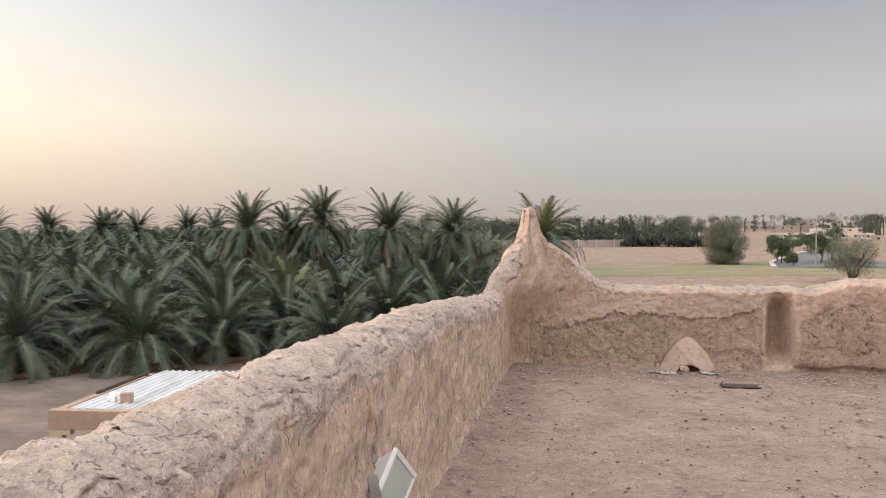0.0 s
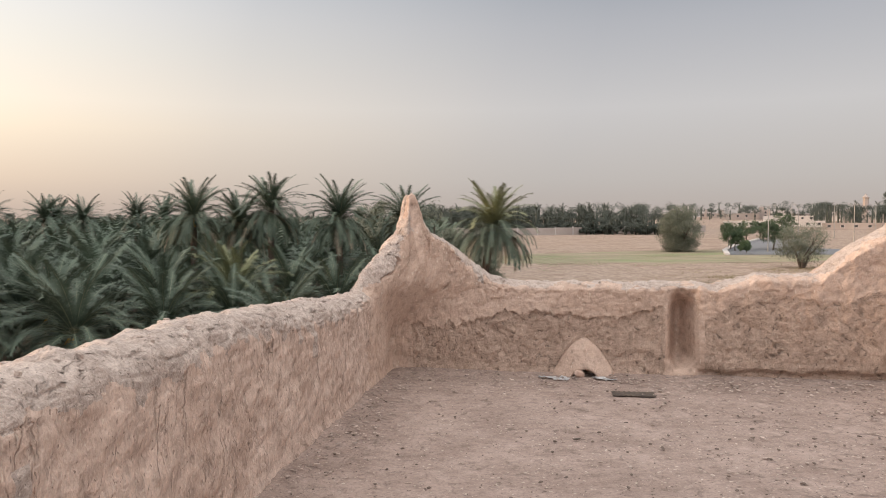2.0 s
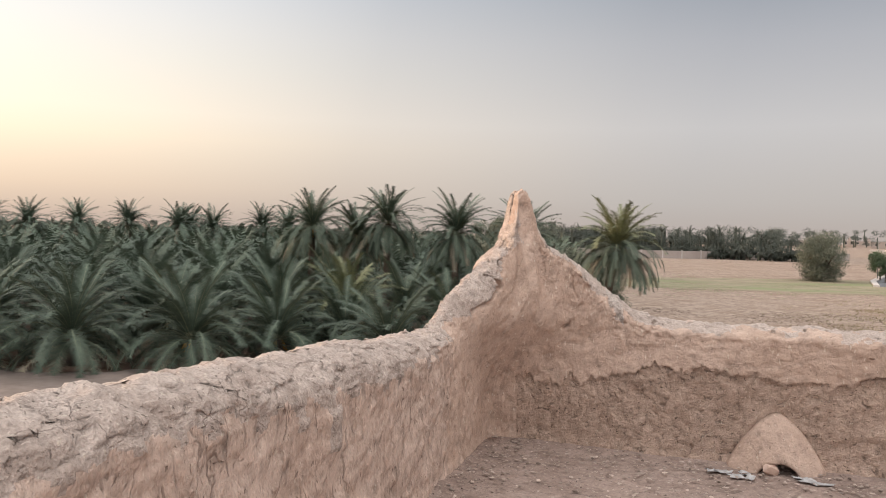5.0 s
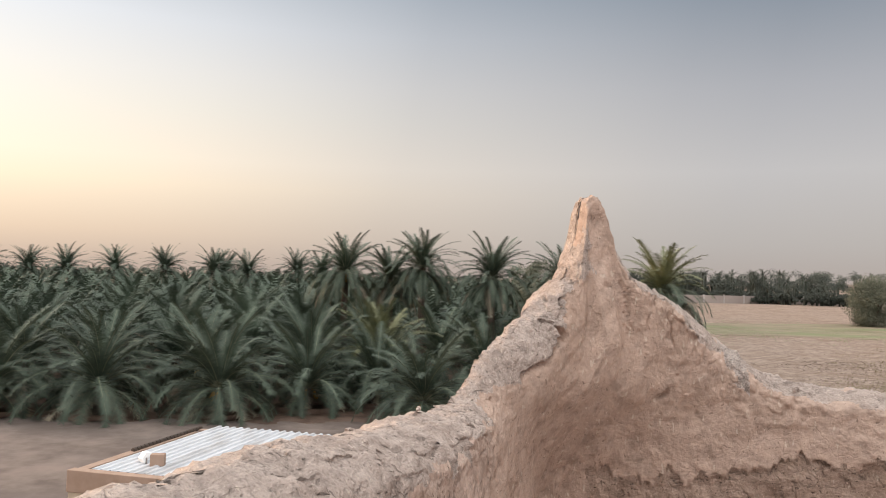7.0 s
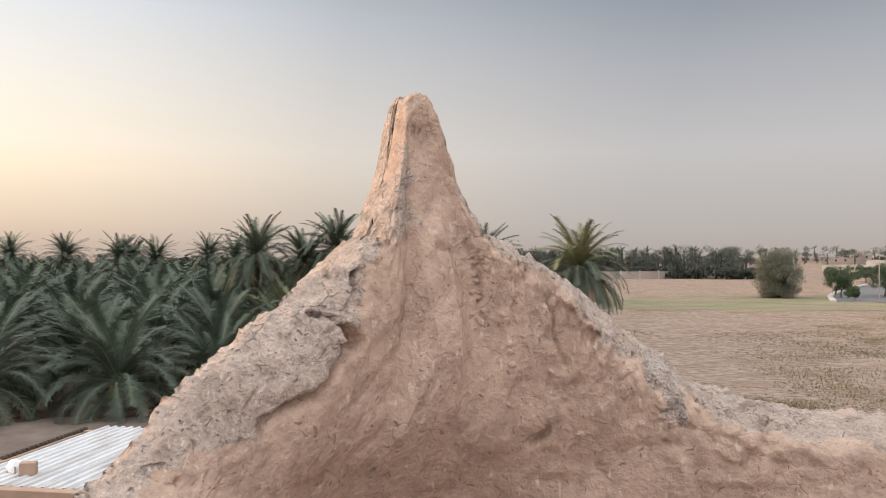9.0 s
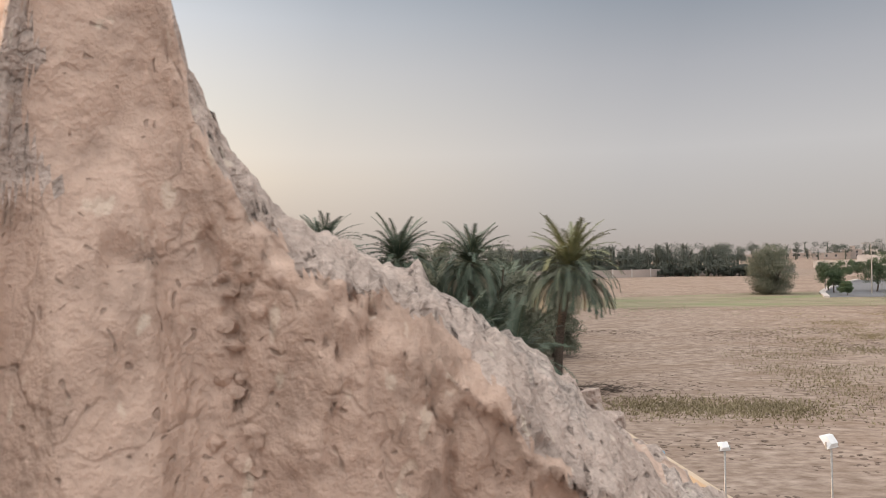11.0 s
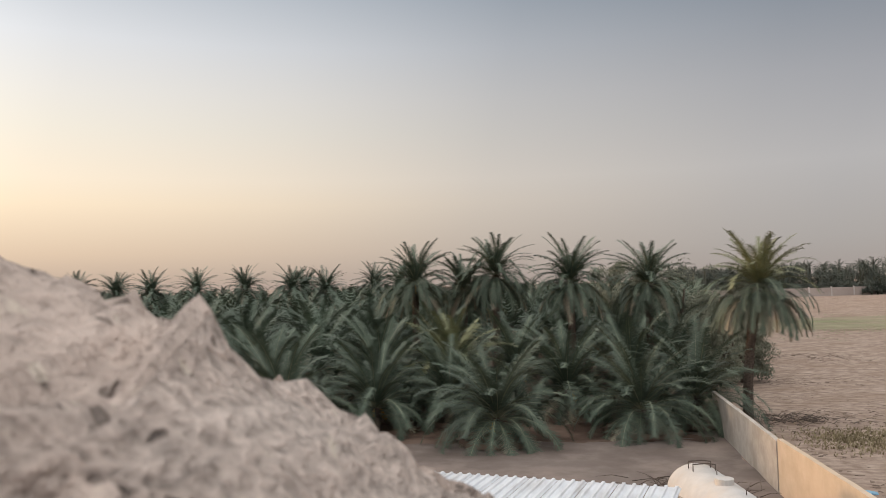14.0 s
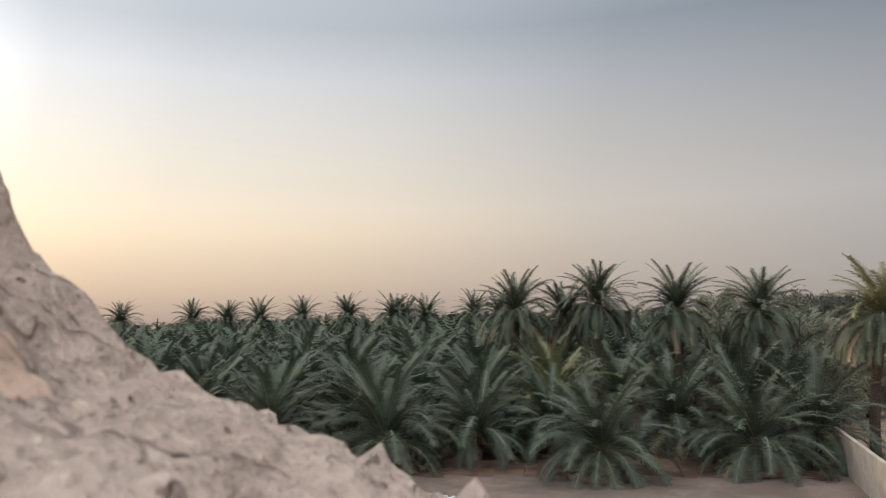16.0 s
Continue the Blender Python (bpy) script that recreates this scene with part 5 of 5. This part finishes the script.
for i, (x, y, h, w) in enumerate([(66.5, 151.3, 4.4, 4.0), (86.3, 190, 5.2, 6.2), (64.9, 143.7, 2.6, 2.6), (99.9, 212, 4.4, 5.4), (68.0, 158, 5.6, 4.8), (74.5, 152.5, 6.0, 6.5), (78.0, 155, 7.6, 7.0)]):
    leafy_tree("street_tree", x, y, h, w, 50 + i, LEAF_TRIM, "clipped round dark green street tree by the road", "tree", 44, 130, 0.2, 1, 0.35, "clipped street trees")
leafy_tree("acacia", 58.8, 111.0, 6.4, 8.6, 70, LEAF, "spreading brownish thorn tree beside the road", "tree", 70, 140, 0.19, 5, 0.18)

# ---------------------------------------------------------------- road, poles, far wall, town
vs = []
RD = [(60, 140), (64.5, 152), (72, 166), (82, 182), (92, 196)]
RE = [(150, 120), (90, 146), (84, 160), (91, 176), (104, 192)]
for (ax, ay), (bx, by) in zip(RD, RE):
    for t in (0, 0.5, 1):
        x, y = ax + (bx - ax) * t, ay + (by - ay) * t
        vs.append((x, y, ground_z(x, y) + 0.12))
fs = [(i * 3 + j, i * 3 + j + 1, (i + 1) * 3 + j + 1, (i + 1) * 3 + j) for i in range(len(RD) - 1) for j in range(2)]
tagged(pydata("road", vs, fs, ASPHALT), "grey asphalt road curving past the field", "road", kind="structure")
sp = Soup()
for (ax, ay), (bx, by) in zip(RD, RD[1:]):
    d = Vector((bx - ax, by - ay, 0)).normalized()
    n_ = Vector((-d.y, d.x, 0)) * 0.45
    za, zb = ground_z(ax, ay) - 0.1, ground_z(bx, by) - 0.1
    q = [Vector((ax, ay, za)) - n_, Vector((ax, ay, za)) + n_, Vector((bx, by, zb)) + n_, Vector((bx, by, zb)) - n_]
    sp.add(q + [v + Vector((0, 0, 0.45)) for v in q], [(0, 1, 2, 3), (4, 7, 6, 5), (0, 4, 5, 1), (1, 5, 6, 2), (2, 6, 7, 3), (3, 7, 4, 0)])
tagged(pydata("kerb", sp.v, sp.f, FARWHITE), "pale concrete kerb along the road", "kerb", kind="structure")


def street_lamp(x, y, h, seed):
    ob = empty("street_lamp", pose(x, y, ground_z(x, y), 0, 0, seed * 70), "slim grey street lamp post beside the road", "street lamp", "street lamps")
    vs, fs = tube([(0, 0, -0.2), (0, 0, h)], [0.12, 0.07], 8)
    pydata("post", vs, fs, STEEL, ob)
    vs, fs = tube([(-1.0, 0, h), (0, 0, h - 0.1), (1.0, 0, h)], [0.05, 0.06, 0.05], 6)
    pydata("arm", vs, fs, STEEL, ob)
    for sd in (-1, 1):
        part("lamp_head", box((sd * 1.2 - 0.35, -0.15, h - 0.06), (sd * 1.2 + 0.35, 0.15, h + 0.1), 0.04), STEEL, ob)


for i, (x, y, h) in enumerate([(68.5, 159.7, 7.5), (79.4, 154.4, 9.5), (70.5, 146, 9.0), (92, 176, 9), (103, 172, 9), (88, 140, 9), (112, 196, 9), (126, 190, 9)]):
    street_lamp(x, y, h, i)

FW = [(-20, 236), (41, 236), (82, 247), (100, 252)]
fence = empty("perimeter_wall", Matrix.Identity(4), "long low pinkish block wall across the far field", "wall", kind="structure")
for (ax, ay), (bx, by) in zip(FW, FW[1:]):
    L = math.hypot(bx - ax, by - ay)
    n_ = max(1, int(L / 6))
    for k in range(n_):
        p = Vector((ax + (bx - ax) * k / n_, ay + (by - ay) * k / n_, 0))
        m = Matrix.Translation((p.x, p.y, ground_z(p.x, p.y))) @ pose(0, 0, 0, 0, 0, math.degrees(math.atan2(by - ay, bx - ax)))
        part("wall_panel", box((0.2, -0.1, -0.6), (L / n_, 0.1, 2.3), 0, m), FARWALL, fence)
        part("wall_post", box((-0.12, -0.18, -0.6), (0.2, 0.18, 2.55), 0, m), FARWHITE, fence)


def house(x, y, w, d, h, mat, seed, label, rot=0.0, storeys=1):
    rn = random.Random(seed)
    z = ground_z(x, y)
    ob = empty("house", pose(x, y, z, 0, 0, rot), label, "house", "far town houses")
    part("wall", box((-w / 2, -d / 2, -2), (w / 2, d / 2, h)), mat, ob)
    bm = bmesh.new()
    for lo, hi in (((-w / 2 - 0.1, -d / 2 - 0.1), (w / 2 + 0.1, -d / 2 + 0.15)), ((-w / 2 - 0.1, d / 2 - 0.15), (w / 2 + 0.1, d / 2 + 0.1)), ((-w / 2 - 0.1, -d / 2 + 0.15), (-w / 2 + 0.15, d / 2 - 0.15)), ((w / 2 - 0.15, -d / 2 + 0.15), (w / 2 + 0.1, d / 2 - 0.15))):
        add_box(bm, (*lo, h - 0.02), (*hi, h + 0.7))
    part("roof_parapet", bm, mat, ob)
    for s_ in range(storeys):
        zz = h / storeys * (s_ + 0.45)
        n_ = max(2, int(w / 4))
        for k in range(n_):
            cx = -w / 2 + (k + 0.5) * w / n_
            wd = part("window", box((cx - 0.6, -d / 2 - 0.06, zz), (cx + 0.6, -d / 2 + 0.05, zz + 1.4)), FARWHITE, ob)
            part("pane", box((cx - 0.5, -d / 2 - 0.09, zz + 0.1), (cx + 0.5, -d / 2 - 0.065, zz + 1.3)), DARKGLASS, wd)
    if rn.random() < 0.6:
        part("stair_house", box((-w * 0.1, -1, h), (w * 0.15, 2, h + 2.6)), mat, ob)
    return ob


# t: bearing to the right of +y in degrees, r: distance, then size
TOWN = [(19.0, 470, 14, 10, 5.0, 1, 0), (20.3, 480, 16, 12, 9.5, 2, 1), (21.6, 500, 10, 10, 5, 1, 0), (22.6, 520, 22, 10, 4.5, 1, 0), (24.0, 470, 30, 12, 5.5, 1, 0),
        (25.2, 480, 16, 12, 8.5, 2, 0), (26.4, 520, 26, 10, 6, 1, 1), (27.6, 480, 18, 10, 4.5, 1, 0), (28.6, 430, 40, 10, 4.0, 1, 1), (30.5, 500, 26, 12, 5.5, 1, 0), (33, 520, 30, 12, 5, 1, 0),
        (35.5, 470, 30, 12, 5, 1, 1), (38, 500, 30, 12, 6, 1, 0), (26.0, 330, 60, 10, 3.4, 1, 1), (31.0, 300, 34, 10, 3.2, 1, 0), (36.0, 250, 22, 10, 3.4, 1, 0)]
for i, (b, r, w, d, h, st, wh) in enumerate(TOWN):
    x, y = r * math.sin(radians(b)), r * math.cos(radians(b))
    house(x, y, w * 0.6, d, h * 0.5, FARWHITE if wh else FARWALL, 70 + i, "flat-roofed pale house in the far town" if st == 1 else "two-storey pale flat-roofed house in the far town", -b, st)
mx, my = 640 * math.sin(radians(31.5)), 640 * math.cos(radians(31.5))
mn = empty("minaret", pose(mx, my, ground_z(mx, my)), "slim tan minaret above the far trees", "minaret")
vs, fs = tube([(0, 0, -2), (0, 0, 13.5)], [2.2, 2.0], 8)
pydata("shaft", vs, fs, FARWALL, mn)
vs, fs = tube([(0, 0, 13.5), (0, 0, 14.2), (0, 0, 14.5), (0, 0, 16.5)], [2.6, 2.6, 2.0, 0.3], 8)
pydata("cap", vs, fs, FARWALL, mn)

leafy_tree("broad_tree", 600 * math.sin(radians(33.0)), 600 * math.cos(radians(33.0)), 17, 15, 91, LEAF_DEEP, "broad dark round-headed tree above the distant palm grove", "tree", 60, 60, 0.9, 2, 0.35)

# far belts of trees
rb = random.Random(8)


def belt(name, b0, b1, r0, r1, h0, h1, count, label, palms=0.4):
    sp = Soup()
    for i in range(count):
        b = radians(rb.uniform(b0, b1))
        r = rb.uniform(r0, r1)
        x, y = r * math.sin(b), r * math.cos(b)
        z = ground_z(x, y)
        h = rb.uniform(h0, h1)
        if rb.random() < palms:
            top = Vector((x, y, z + h * 0.8))
            sp.add(*tube([(x, y, z - 1), top], [0.4, 0.3], 4))
            for az in range(13):
                k = rb.choice([0, 1, 2, 3, 3, 4])
                sp.add(*FAR[k][0], Matrix.Translation(top) @ pose(0, 0, 0, rb.uniform(-15, 15), 0, az * 27.7 + rb.uniform(0, 25)) @ Matrix.Diagonal((0.62, 0.62, 0.62, 1)))
        else:
            sp.add(*tube([(x, y, z - 1), (x, y, z + h * 0.6)], [0.35, 0.2], 4))
            for _ in range(7):
                c = Vector((x + rb.gauss(0, 1.6), y + rb.gauss(0, 1.6), z + h * rb.uniform(0.25, 0.9)))
                leaves(sp, c, h * 0.2, 110, 0.4, rb, 0.8)
    return tagged(pydata(name, sp.v, sp.f, LEAF_DEEP), label, "tree belt", kind="stuff")


belt("far_trees", 1.0, 18.2, 255, 300, 5, 10, 210, "dark far belt of palms and trees behind the field wall", 0.55)
belt("far_low_trees", 3, 20, 246, 254, 2.5, 4, 120, "low dark bushes behind the field wall", 0.1)
belt("distant_grove", 28.5, 44, 330, 420, 7, 10, 150, "distant palm grove beyond the road")
belt("horizon_trees", -70, 3, 200, 320, 4, 6, 260, "hazy tree line beyond the palm grove")
belt("town_trees", 18.5, 30, 440, 560, 6, 11, 40, "scattered trees among the far houses", 0.3)
